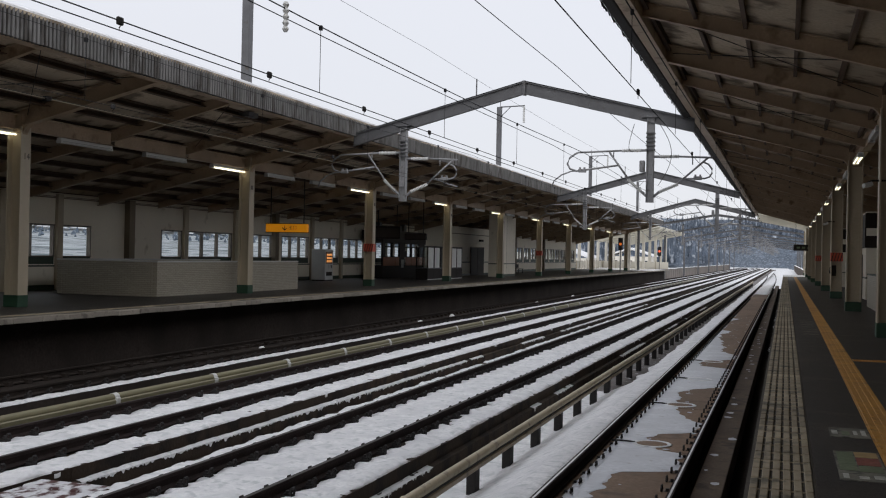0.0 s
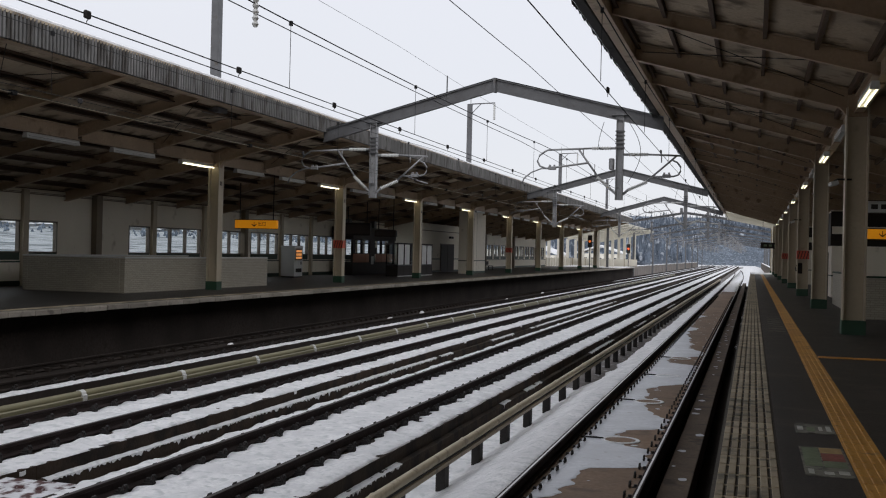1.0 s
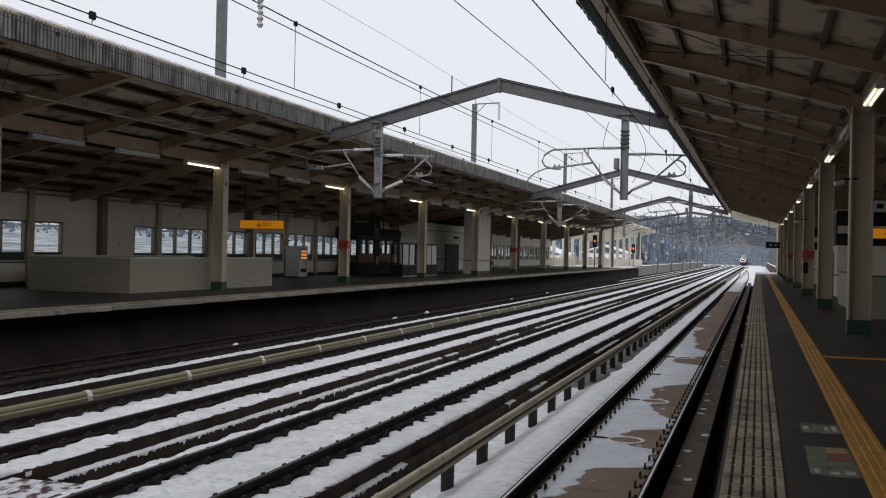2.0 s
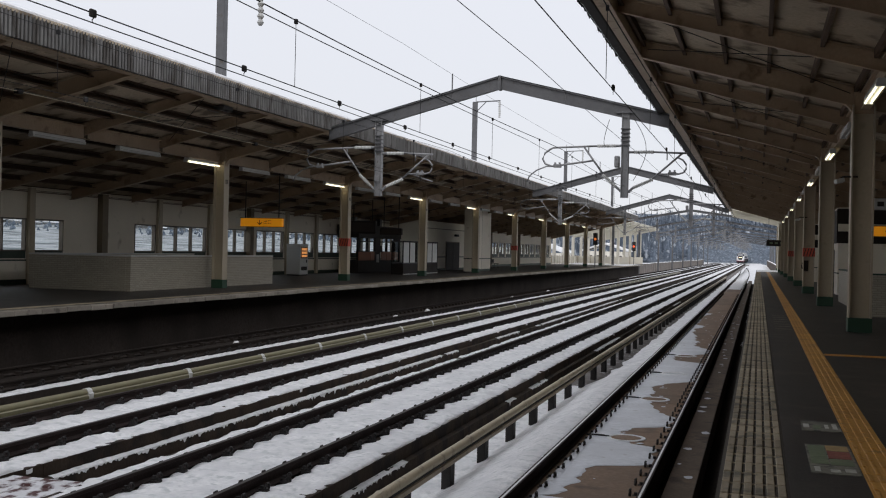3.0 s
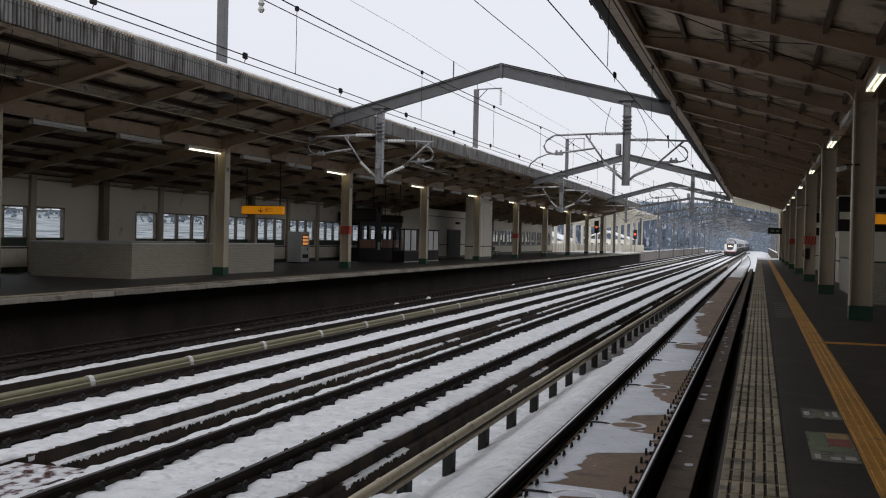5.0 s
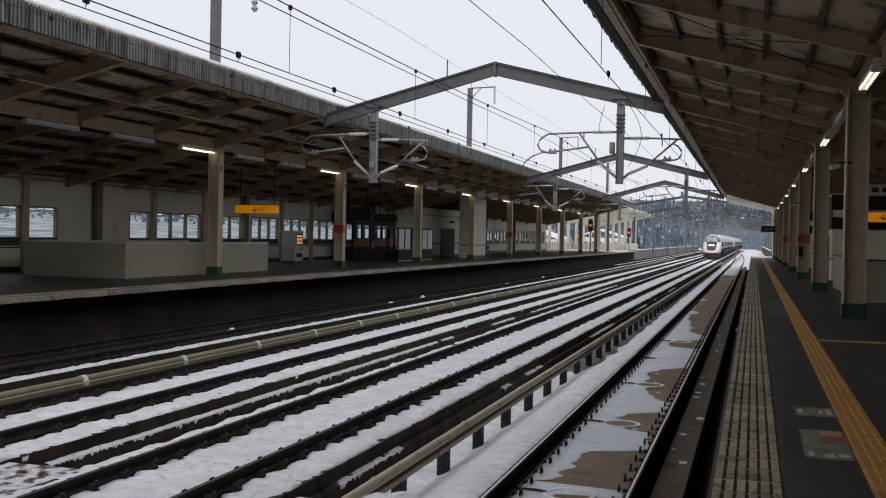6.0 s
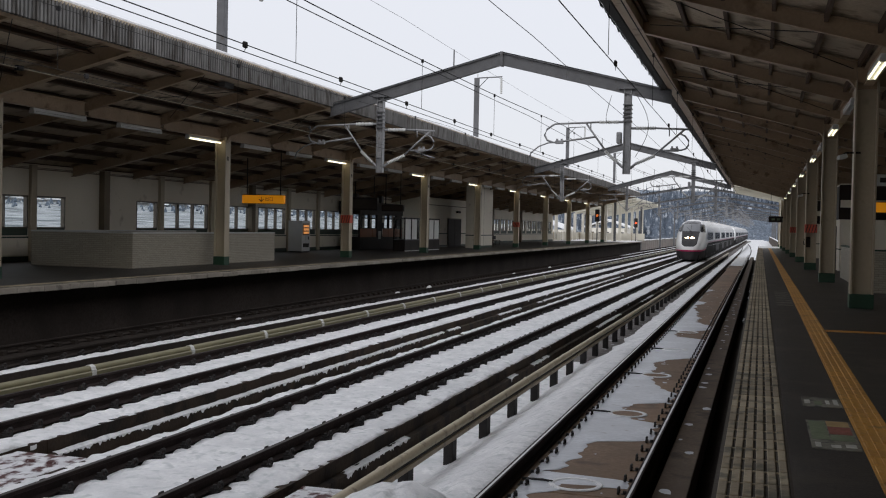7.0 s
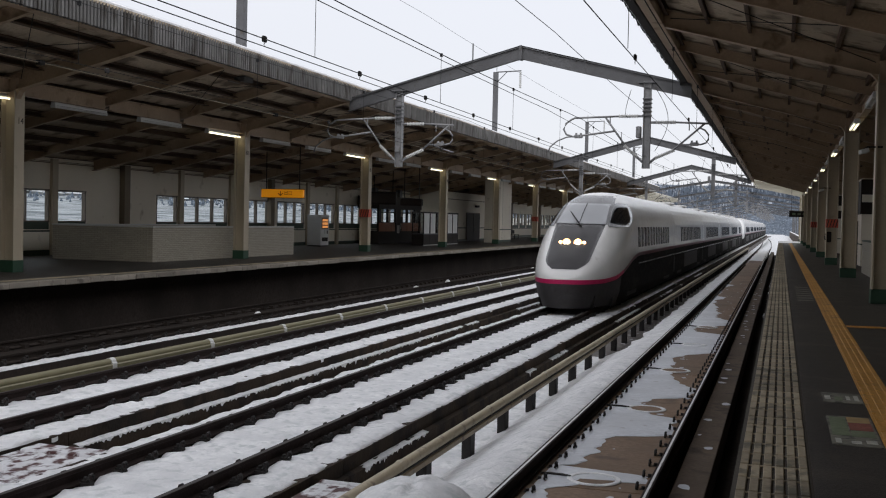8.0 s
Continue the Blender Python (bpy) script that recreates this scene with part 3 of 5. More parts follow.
def edge_stones():
    t = thing("platform_edge", "row of pale worn edge stones along the far platform", "kerb", kind="structure", at=(0, 0, 0))
    me = mesh_of("edge_stone", block(-0.24, 0.03, -0.497, 0.497, -0.115, 0.02, 0.01), EDGE)
    for k in range(-38, 150):
        put("edge_stone", me, t, (EDGE_L, 13.5 + k, DECK_Z + 0.006 * math.sin(k * 2.7)))
    strip = mesh_of("warning_tile", block(-0.15, 0.15, -0.497, 0.497, -0.01, 0.008), TACTILE)
    for k in range(-38, 150):
        put("warning_tile", strip, t, (EDGE_L - 0.75, 13.5 + k, DECK_Z))
    return t


edge_stones()


def tactile_paving():
    """Grey ribbed edge tiles and the yellow guide line."""
    t = thing("edge_paving", "worn grey ribbed safety tiles along the platform edge", "paving", kind="structure")
    bm = bmesh.new()
    for i in range(6):
        x = -0.2 + i * 0.08
        solid(bm, x - 0.029, x + 0.029, -0.18, 0.18, 0.0, 0.018, 0.005)
    solid(bm, -0.23, 0.226, 0.19, 0.207, 0.0, 0.012)
    me = mesh_of("ribbed_tile", bm, TACTILE)
    part("joint_bed", block(-0.26, 0.255, Y0, END_R - 1, DECK_Z - 0.01, DECK_Z + 0.003), GROOVE, t)
    for k in range(290):
        put("ribbed_tile", me, t, (0, 5.2 + 0.4 * k, DECK_Z))
    bm = bmesh.new()
    for k in list(range(-75, 0)) + list(range(290, 325)):
        for i in range(6):
            x = -0.2 + i * 0.08
            solid(bm, x - 0.027, x + 0.027, 5.2 + 0.4 * k - 0.183, 5.2 + 0.4 * k + 0.183, DECK_Z + 0.003, DECK_Z + 0.016)
    tagged(part("far_ribbed_tiles", bm, TACTILE, t), kind="stuff")
    g = thing("guide_paving", "yellow tactile guide line with raised bars", "paving", kind="structure")
    bm = block(-0.15, 0.15, -0.148, 0.148, -0.01, 0.005)
    for i in range(4):
        x = -0.1125 + i * 0.075
        solid(bm, x - 0.017, x + 0.017, -0.135, 0.135, 0.004, 0.011, 0.003)
    me = mesh_of("bar_tile", bm, YELLOW)
    bm = block(-0.15, 0.15, -0.148, 0.148, -0.01, 0.005)
    for i in range(6):
        for j in range(6):
            solid(bm, -0.137 + i * 0.05, -0.113 + i * 0.05, -0.137 + j * 0.05, -0.113 + j * 0.05, 0.004, 0.01)
    dot = mesh_of("dot_tile", bm, YELLOW)
    for k in range(290):
        put("bar_tile", me, g, (0.98, 5.2 + 0.3 * k, DECK_Z))
    part("near_bar_strip", block(0.83, 1.13, Y0, 5.04, DECK_Z - 0.01, DECK_Z + 0.007), YELLOW, g)
    tagged(part("far_bar_tiles", block(0.83, 1.13, 5.05 + 87, END_R - 1, DECK_Z - 0.01, DECK_Z + 0.007), YELLOW, g), kind="stuff")
    for k in range(10):
        put("bar_tile" if k else "dot_tile", me if k else dot, g, (1.29 + 0.3 * k, 19.7, DECK_Z), (0, 0, math.pi / 2))
    return t


tactile_paving()


# ---- columns ----
def platform_column(x, y, top, s, red=False, number=False):
    """Welded box column with a green foot and an arm that swings out to the eave. s: way to the track."""
    t = thing("platform_column", "cream-painted steel platform column with a green foot", "column", "platform columns", (x, y, DECK_Z))
    w, d = (0.21, 0.2) if s > 0 else (0.235, 0.22)
    bm = bmesh.new()
    solid(bm, -w, w, -0.03, 0.03, 0, top - DECK_Z)
    solid(bm, -w - 0.02, -w + 0.02, -d, d, 0, top - DECK_Z, 0.004)
    solid(bm, w - 0.02, w + 0.02, -d, d, 0, top - DECK_Z, 0.004)
    part("shaft", bm, CREAM, t)
    part("foot", block(-w - 0.03, w + 0.03, -d - 0.01, d + 0.01, 0, 0.33, 0.005), GREEN, t, "green-painted foot")
    if red:
        plate = part("marker_plate", block(-w - 0.04, w + 0.04, -d - 0.012, d + 0.012, 1.75, 2.15, 0.005), RED, t, "red marker band with dark slanting bars")
        for k in range(4):
            bm = bmesh.new()
            xx = -w - 0.02 + 0.13 * k
            bm.faces.new([bm.verts.new((p, -d - 0.016, q)) for p, q in ((xx, 1.76), (xx + 0.04, 1.76), (xx + 0.14, 2.14), (xx + 0.1, 2.14))])
            part("bar", bm, SIGNDARK, plate)
    if number == 14:
        lettering("14", 0.26, SIGNDARK, t, (s * w + s * 0.024, 0.03, 4.15), (math.pi / 2, 0, s * math.pi / 2))
    elif number:
        for k in range(2):
            part("number_bar", block(s * w + s * 0.024, s * w + s * 0.03, -0.1 + 0.1 * k, -0.04 + 0.1 * k, 4.07, 4.23), SIGNDARK, t)
    return t


for k, y in enumerate(COLS_L):
    platform_column(COL_L, y + 0.05, 6.1, 1, k in (7, 10), 14 if k == 5 else True)
for k, y in enumerate(COLS_R):
    platform_column(COL_R, y, 6.42, -1, k in (7, 9))


# ---- roofs ----
def tapered_beam(pts, y, w, web=0.016, fl=0.022):
    """An I-beam across the platform. pts: (x, top, bottom) from end to end."""
    bm = bmesh.new()
    for (xa, ta, ba), (xb, tb, bb) in zip(pts, pts[1:]):
        for hw, a, b in ((w / 2, 0, 1), (web / 2, 2, 3), (w / 2, 4, 5)):
            za = (ta, ta - fl, ta - fl, ba + fl, ba + fl, ba)
            zb = (tb, tb - fl, tb - fl, bb + fl, bb + fl, bb)
            v = [bm.verts.new((x, y + sy * hw, z[q])) for x, z in ((xa, za), (xb, zb)) for sy in (-1, 1) for q in (a, b)]
            for f in ((0, 1, 3, 2), (4, 6, 7, 5), (0, 2, 6, 4), (1, 5, 7, 3), (0, 4, 5, 1), (2, 3, 7, 6)):
                bm.faces.new([v[k] for k in f])
    return bm


def roof(side, eave, ez, deck, slope, col, wall, cols, y1, roof_name, pw, step, pmat):
    """side: the way from the eave inwards."""
    span = abs(wall - eave) + 0.5
    dcol = abs(col - eave)

    def at(d, dz=0.0):
        return eave + side * d, deck - slope * d + dz

    # boards, each run between two rafters a piece
    bay = (cols[1] - cols[0]) / 3
    (xa, za), (xb, zb) = at(-0.05), at(span)
    structure(roof_name, extruded(bmesh.new(), [(xa, za + 0.03), (xb, zb + 0.03), (xb, zb + 0.1), (xa, za + 0.1)], Y0, y1), DECK, "underside of a weathered board platform roof", "roof")
    (xa, za), (xb, zb) = at(0.02, 0.104), at(span, 0.104)
    structure("roof_snow", extruded(bmesh.new(), [(xa, za), (xb, zb), (xb, zb + 0.13), (xa + side * 0.12, za + 0.15), (xa, za + 0.08)], Y0, y1), SNOW, "thin snow on the platform roof", "snow")
    t = thing("roof_frame", "tan-painted steel rafters and dark purlins under the platform roof", "roof frame", kind="structure")
    # purlins: channels open to one side
    d = 0.42
    while d < span:
        x, z = at(d, 0.028)
        bm = block(x - pw, x + pw, Y0, y1, z - 0.03, z - 0.002)
        solid(bm, x - pw, x - pw + 0.02, Y0, y1, z - 0.16, z - 0.03)
        solid(bm, x - pw, x + pw, Y0, y1, z - 0.18, z - 0.16)
        part("purlin", bm, pmat, t)
        d += step
    # rafters: one at each column and two between
    ys = [(cols[0] + bay * j, j % 3 == 0) for j in range(3 * len(cols))]
    for y, main in ys:
        if y > y1 - 0.3:
            continue
        if main:
            tip = 0.05
            pts = [at(tip) + (-0.45,), at(dcol) + (-0.5,), at(span - 0.4) + (-0.4,)]
        else:
            tip = 0.3
            pts = [at(tip) + (-0.3,), at(dcol - 0.1) + (-0.39,), at(span - 0.4) + (-0.3,)]
        part("rafter", tapered_beam([(x, z - 0.002, z + h) for x, z, h in pts], y, 0.26 if main else 0.13), BEAM, t)
        if main:
            # rounded knee where the beam runs into the column
            bm = bmesh.new()
            face = col - side * 0.2
            zc = at(dcol - 0.2, -0.48)[1]
            c = [(face, zc + 0.02), (face, zc - 0.42)]
            c += [(face - side * 0.42 * (1 - math.cos(radians(15 * k))), zc - 0.42 + (0.42 + 0.42 * slope) * math.sin(radians(15 * k))) for k in range(1, 7)]
            extruded(bm, c, y - 0.1, y + 0.1)
            part("knee", bm, BEAM, t)
            part("web_plate", block(col - 0.22, col + 0.22, y - 0.11, y + 0.11, at(dcol)[1] - 0.62, at(dcol)[1] - 0.1, 0.006), BEAM, t)
    # long beam over the columns, in lengths
    x, z = at(dcol + 0.02)
    for (ya, _), (yb, _) in zip(ys, ys[1:]):
        if ya < y1 - 0.4:
            bm = bmesh.new()
            solid(bm, x - 0.1, x + 0.1, ya + 0.11, min(yb, y1) - 0.11, z - 0.53, z - 0.5)
            solid(bm, x - 0.012, x + 0.012, ya + 0.11, min(yb, y1) - 0.11, z - 0.5, z - 0.14)
            solid(bm, x - 0.1, x + 0.1, ya + 0.11, min(yb, y1) - 0.11, z - 0.14, z - 0.11)
            part("girder", bm, BEAM, t, "long cream-tan girder")
    # wind-bracing rods in the bays before the columns
    for n, ((ya, _), (yb, _)) in enumerate(zip(ys, ys[1:])):
        if 14 < ya < 60 and yb < y1 and n % 2 == 0:
            (xa, za), (xb, zb) = at(0.5, -0.2), at(dcol - 0.3, -0.2)
            bm = tube(bmesh.new(), [(xa, ya, za), (xb, yb, zb)], 0.011, 5)
            tube(bm, [(xb, ya, zb), (xa, yb, za)], 0.011, 5)
            part("bracing_rod", bm, IRON, t)
    # edge strip and corrugated fascia
    part("edge_beam", block(min(eave + side * 0.09, eave + side * 0.38), max(eave + side * 0.09, eave + side * 0.38), Y0, y1, ez - 0.03, ez + 0.02, 0.006), BEAM, t)
    part("edge_web", block(min(eave + side * 0.3, eave + side * 0.33), max(eave + side * 0.3, eave + side * 0.33), Y0, y1, ez + 0.02, deck - slope * 0.33 - 0.01), BEAM, t)
    if side > 0:
        # black strip and fringe draw the fascia's jagged edge in shadow
        part("gutter", block(eave - 0.15, eave + 0.08, Y0, y1, ez - 0.05, ez + 0.06, 0.02), IRON, t, "black eaves strip for the fascia's shade")
        bm = bmesh.new()
        y, prev = 4.0, None
        while y < 70:
            v = [bm.verts.new((eave - 0.152, y, ez - 0.03)), bm.verts.new((eave - 0.155, y, ez - 0.06 - 0.07 * max(0, 0.3 + wander(y, 4.0, 3) + 0.6 * wander(y, 11.0, 5))))]
            if prev:
                bm.faces.new((prev[0], prev[1], v[1], v[0]))
            prev = v
            y += 0.06
        part("gutter_fringe", bm, IRON, t, "ragged lower edge of the black strip")
    bm = bmesh.new()
    rows = []
    for k in range(int((y1 - 2) / 0.13) * 5):
        dy, w, jag = ((0, 0.08, 0), (0.035, 0.1, 0.06), (0.07, 0.08, 0), (0.08, -0.04, -0.06), (0.12, -0.04, -0.06))[k % 5]
        y = 2 + 0.13 * (k // 5) + dy
        w *= -side
        jag += 0.03 * wander(y - dy, 2.3, 4)
        low = ez - 0.03 - 0.035 * abs(wander(y - dy, 5.1, 9)) * (side > 0)
        rows.append([bm.verts.new((eave + w, y, low)), bm.verts.new((eave + w, y, ez + 0.5 + jag)), bm.verts.new((eave + w + side * 0.02, y, ez + 0.5 + jag)), bm.verts.new((eave + w + side * 0.02, y, low))])
    for p, q in zip(rows, rows[1:]):
        for i in range(3):
            bm.faces.new((p[i], p[i + 1], q[i + 1], q[i]))
    part("fascia", bm, CORRUGATED, t, "grey corrugated fascia sheet")
    return t


roof(-1, EAVE_L, EAVE_ZL, DECK_L, SLOPE_L, COL_L, WALL_L, COLS_L, 141.0, "roof_1", 0.1, 1.12, PURLIN)
roof(1, EAVE_R, EAVE_ZR, DECK_R, SLOPE_R, COL_R, WALL_R, COLS_R, 118.0, "roof_2", 0.04, 0.98, PURLIN)


def conduit(x, z, y0, y1):
    t = thing("conduit", "thin pale cable conduit clipped below the roof beams", "conduit", at=(x, 0, z))
    part("pipe", tube(bmesh.new(), [(0, y0, 0), (0, y1, 0)], 0.018, 6), HANDRAIL, t)
    k, y = 0, y0 + 3.4
    while y < y1:
        part("junction_box", block(-0.07, 0.07, y - 0.1, y + 0.1, -0.06, 0.06, 0.01), IRON, t)
        y += 12.95
    return t


conduit(-17.9, 6.58, -20.0, 110.0)


def fluorescent_lamp(x, y, z, lit):
    t = thing("fluorescent_lamp", "lit fluorescent tube lamp under the roof" if lit else "unlit fluorescent tube lamp under the roof", "lamp", "roof lamps", (x, y, z))
    part("housing", block(-0.08, 0.08, -1.25, 1.25, 0, 0.1, 0.015), WHITEMETAL, t)
    for s in (-1, 1):
        part("tube", tube(bmesh.new(), [(0.06 * s, -1.2, -0.03), (0.06 * s, 1.2, -0.03)], 0.02, 8), LIT if lit else UNLIT, t, "glowing tube" if lit else "")
    for s in (-1, 1):
        part("end_cap", block(-0.09, 0.09, s * 1.22 - 0.03, s * 1.22 + 0.03, -0.06, 0.02), WHITEMETAL, t)
    return t


for k in range(-16, 26):
    fluorescent_lamp(COL_L - 0.15, 27.1 + 4.32 * k, 5.93, k % 3 == 2)
for k in range(-10, 14):
    fluorescent_lamp(COL_R - 0.17, 22.15 + 6.65 * k, 6.1, k % 2 == 0)


# ---- walls ----
def wall_with_windows(name, x, spans, y1, s):
    """A panelled wall with a strip of windows. s: the way to the platform."""
    xa, xb = sorted((x, x - s * 0.2))
    w = structure(name, block(xa, xb, Y0, y1, DECK_Z, 2.14), WALL, "white panelled station wall with a strip of windows", "wall")
    edges = [Y0] + [v for sp in spans for v in sp] + [y1]
    part("upper_wall", block(xa, xb, Y0, y1, 3.68, boards_over(x) - 0.03), WALL, w)
    for a, b in zip(edges[::2], edges[1::2]):
        if b - a > 0.02:
            part("pier", block(xa, xb, a, b, 2.14, 3.68), WALL, w)
    for a, b in spans:
        part("sill_panel", block(xa - 0.004, xb + 0.004, a, b, 2.14, 2.42), DARKGREEN, w, "dark green panel")
    part("green_stripe", block(*sorted((x, x + s * 0.012)), Y0, y1, 2.04, 2.1), DARKGREEN, w)
    part("skirting", block(*sorted((x, x + s * 0.02)), Y0, y1, DECK_Z, DECK_Z + 0.2), DARKGREEN, w)
    part("joint", block(*sorted((x, x + s * 0.01)), Y0, y1, 4.7, 4.74), POST, w)
    for k, (a, b) in enumerate(spans):
        win = thing("window_%d" % (k + 1), "sliding window with bronze frames in a white wall", "window", kind="structure", at=(x, 0, 0))
        n = max(1, round((b - a) / 1.25))
        bm = bmesh.new()
        for i in range(n + 1):
            yy = a + (b - a) * i / n
            q = 0.05 if i in (0, n) else 0.03
            solid(bm, -0.16, 0.02 * s, max(a, yy - q), min(b, yy + q), 2.42, 3.68)
        solid(bm, -0.16, 0.03 * s, a, b, 2.42, 2.47)
        solid(bm, -0.16, 0.03 * s, a, b, 3.62, 3.68)
        part("window_frame", bm, FRAME, win)
        for i in range(n):
            pane = part("pane", block(-0.1 * s - 0.004, -0.1 * s + 0.004, a + (b - a) * i / n + 0.03, a + (b - a) * (i + 1) / n - 0.03, 2.47, 3.62), GLASS, win)
            pane.visible_shadow = False
    return w


spans = [(27.4, 30.9), (31.5, 34.14), (34.57, 36.4), (41.49, 43.2), (43.68, 47.9), (48.45, 52.4), (53.5, 57.0), (57.75, 61.4), (62.05, 65.8), (66.4, 69.4), (70.0, 73.0), (74.1, 77.4)]
spans += [(95 + 3.24 * k, 97.6 + 3.24 * k) for k in range(14)]
wall_with_windows("wall_west", WALL_L, spans, 141.0, 1)
wall_with_windows("wall_east", WALL_R, [(20 + 4.4 * k, 23.6 + 4.4 * k) for k in range(20)], 118.0, -1)
for k in range(9):
    y = 25.3 + 13.6 * k
    structure("wall_post", block(WALL_L, WALL_L + 0.26, y - 0.2, y + 0.2, DECK_Z, 4.86), POST, "brown-painted steel wall post", "post")
for y in (31.2, 34.35, 43.44, 48.18, 57.38, 61.73, 66.1):
    structure("wall_mullion", block(WALL_L, WALL_L + 0.14, y - 0.16, y + 0.16, DECK_Z, 4.86), CREAM, "cream-painted slender wall post", "post")
# added out of view to shut off light from behind the camera
structure("end_wall", block(WALL_L, WALL_R, Y0 - 0.3, Y0, -0.8, 8), WALL, "unseen wall closing the scene behind the camera", "wall")


# ---- brick stair enclosures ----
def stair_enclosure(x0, x1, y0, y1, top):
    t = thing("stair_enclosure", "low white glazed brick wall around a stairwell", "parapet", "stair walls", (x0, y0, DECK_Z))
    w, d, h = x1 - x0, y1 - y0, top - DECK_Z
    for a in ((0, 0.2, 0, d), (w - 0.2, w, 0, d), (0.2, w - 0.2, 0, 0.2)):
        part("brick_wall", block(*a, 0, h - 0.05, 0.008), BRICK, t)
    for a in ((-0.02, 0.22, -0.02, d), (w - 0.22, w + 0.02, -0.02, d), (0.22, w - 0.22, -0.02, 0.22)):
        part("coping", block(*a, h - 0.05, h, 0.01), GREEN if x0 > 0 else WHITEMETAL, t)
    return t


stair_enclosure(-24.9, -20.75, 31.7, 42.8, 2.4)
stair_enclosure(3.05, 7.2, 33.2, 44.4, 2.42)


# ---- station furniture ----
def hanging_sign(x0, x1, y, z0, z1, s, white=False):
    t = thing("exit_sign", "backlit yellow exit sign with a black arrow, hung from the roof" if not white else "white platform sign with dark lettering bars hung from the roof", "sign", "hanging signs", ((x0 + x1) / 2, y, z0))
    w, h = (x1 - x0) / 2, z1 - z0
    part("case", block(-w, w, -0.1, 0.1, 0, h, 0.02), SIGNYELLOW if not white else WHITEMETAL, t)
    part("frame", block(-w - 0.02, w + 0.02, -0.09, 0.09, -0.025, -0.001), SIGNDARK, t)
    part("top_frame", block(-w - 0.02, w + 0.02, -0.09, 0.09, h + 0.001, h + 0.03), SIGNDARK, t)
    for q in (-0.8 * w, 0.8 * w):
        part("hanger", tube(bmesh.new(), [(q, 0, h + 0.03), (q, 0, boards_over((x0 + x1) / 2 + q) - z0)], 0.025, 6), IRON, t)
    if white:
        for k in range(4):
            part("letter_bar", block(-0.6 * w + k * 0.35 * w, -0.36 * w + k * 0.35 * w, -0.106, -0.101, 0.3 * h, 0.72 * h), SIGNDARK, t)
    else:
        bm = block(-0.07 * w - 0.018, -0.07 * w + 0.018, -0.106, -0.101, 0.3 * h, 0.82 * h)
        for sg in (-1, 1):
            vs = [(-0.07 * w, 0.16 * h), (-0.07 * w + sg * 0.13, 0.46 * h), (-0.07 * w + sg * 0.13, 0.6 * h), (-0.07 * w, 0.32 * h)]
            f = [bm.verts.new((a, -0.104, b)) for a, b in vs]
            bm.faces.new(f)
        part("arrow", bm, SIGNDARK, t, "black downward arrow")
        lettering("\u51fa\u53e3", 0.22, SIGNDARK, t, (0.12 * w + 0.2, -0.104, 0.52 * h), (math.pi / 2, 0, 0))
    return t


hanging_sign(-23.4, -21.25, 44.8, 3.72, 4.1, 1)
hanging_sign(3.95, 6.0, 45.0, 3.75, 4.14, 1)
hanging_sign(3.95, 6.0, 44.0, 4.75, 5.2, 1, True)


def vending_machine():
    t = thing("vending_machine", "white vending machine with a lit orange display on the platform", "vending machine", at=(-25.3, 55.7, DECK_Z))
    part("cabinet", block(-0.85, 0, 0, 1.15, 0.06, 1.83, 0.02), WHITEMETAL, t)
    part("foot", block(-0.82, -0.03, 0.03, 1.12, 0, 0.06), IRON, t)
    part("display", block(0.001, 0.03, 0.12, 0.98, 1.0, 1.68), material("display_panel", (0.2, 0.12, 0.07), 0.3, var=0.2), t, "dark display window")
    glow = glowing("display_glow", (1.0, 0.4, 0.12), 0.55)
    for r in range(3):
        for k in range(5):
            part("sample", block(0.031, 0.045, 0.18 + k * 0.155, 0.28 + k * 0.155, 1.08 + r * 0.19, 1.2 + r * 0.19), glow, t)
    part("button_panel", block(0.001, 0.025, 0.5, 1.0, 0.72, 0.95, 0.004), WHITEMETAL, t)
    part("coin_slot", block(0.026, 0.04, 0.8, 0.9, 0.74, 0.92), IRON, t)
    part("hatch", block(0.001, 0.03, 0.2, 0.95, 0.3, 0.52, 0.006), DARKBOX, t, "dark take-out hatch")
    return t


vending_machine()




def waiting_room():
    """A narrow glazed wind screen with a dark base."""
    t = thing("wind_screen", "glazed platform wind screen with pale panes on a dark base", "shelter", at=(-22.8, 64.4, DECK_Z))
    for x in (0.0, 0.75):
        part("base_panel", block(x, x + 0.05, 0, 7.6, 0.04, 0.72), DARKBOX, t)
        part("top_rail", block(x - 0.01, x + 0.06, 0, 7.6, 2.1, 2.2), DARKBOX, t)
        part("sill", block(x - 0.01, x + 0.06, 0, 7.6, 0.72, 0.78), STEEL, t)
        for k in range(7):
            y = 7.54 * k / 6
            part("post", block(x - 0.005, x + 0.055, y, y + 0.06 + 0.1 * (k % 3 == 1), 0, 2.1), DARKBOX, t)
            if k < 6:
                p = part("pane", block(x + 0.021, x + 0.029, y + 0.18, y + 1.24, 0.78, 2.1), PALEPANE if k != 2 and x > 0 else GLASS, t)
                p.visible_shadow = False
    part("end_panel", block(0.05, 0.75, 0, 0.05, 0, 0.72), DARKBOX, t)
    part("kick_strip", block(0.8, 0.82, 0, 7.6, 0.0, 0.05), WHITEMETAL, t)
    return t


waiting_room()


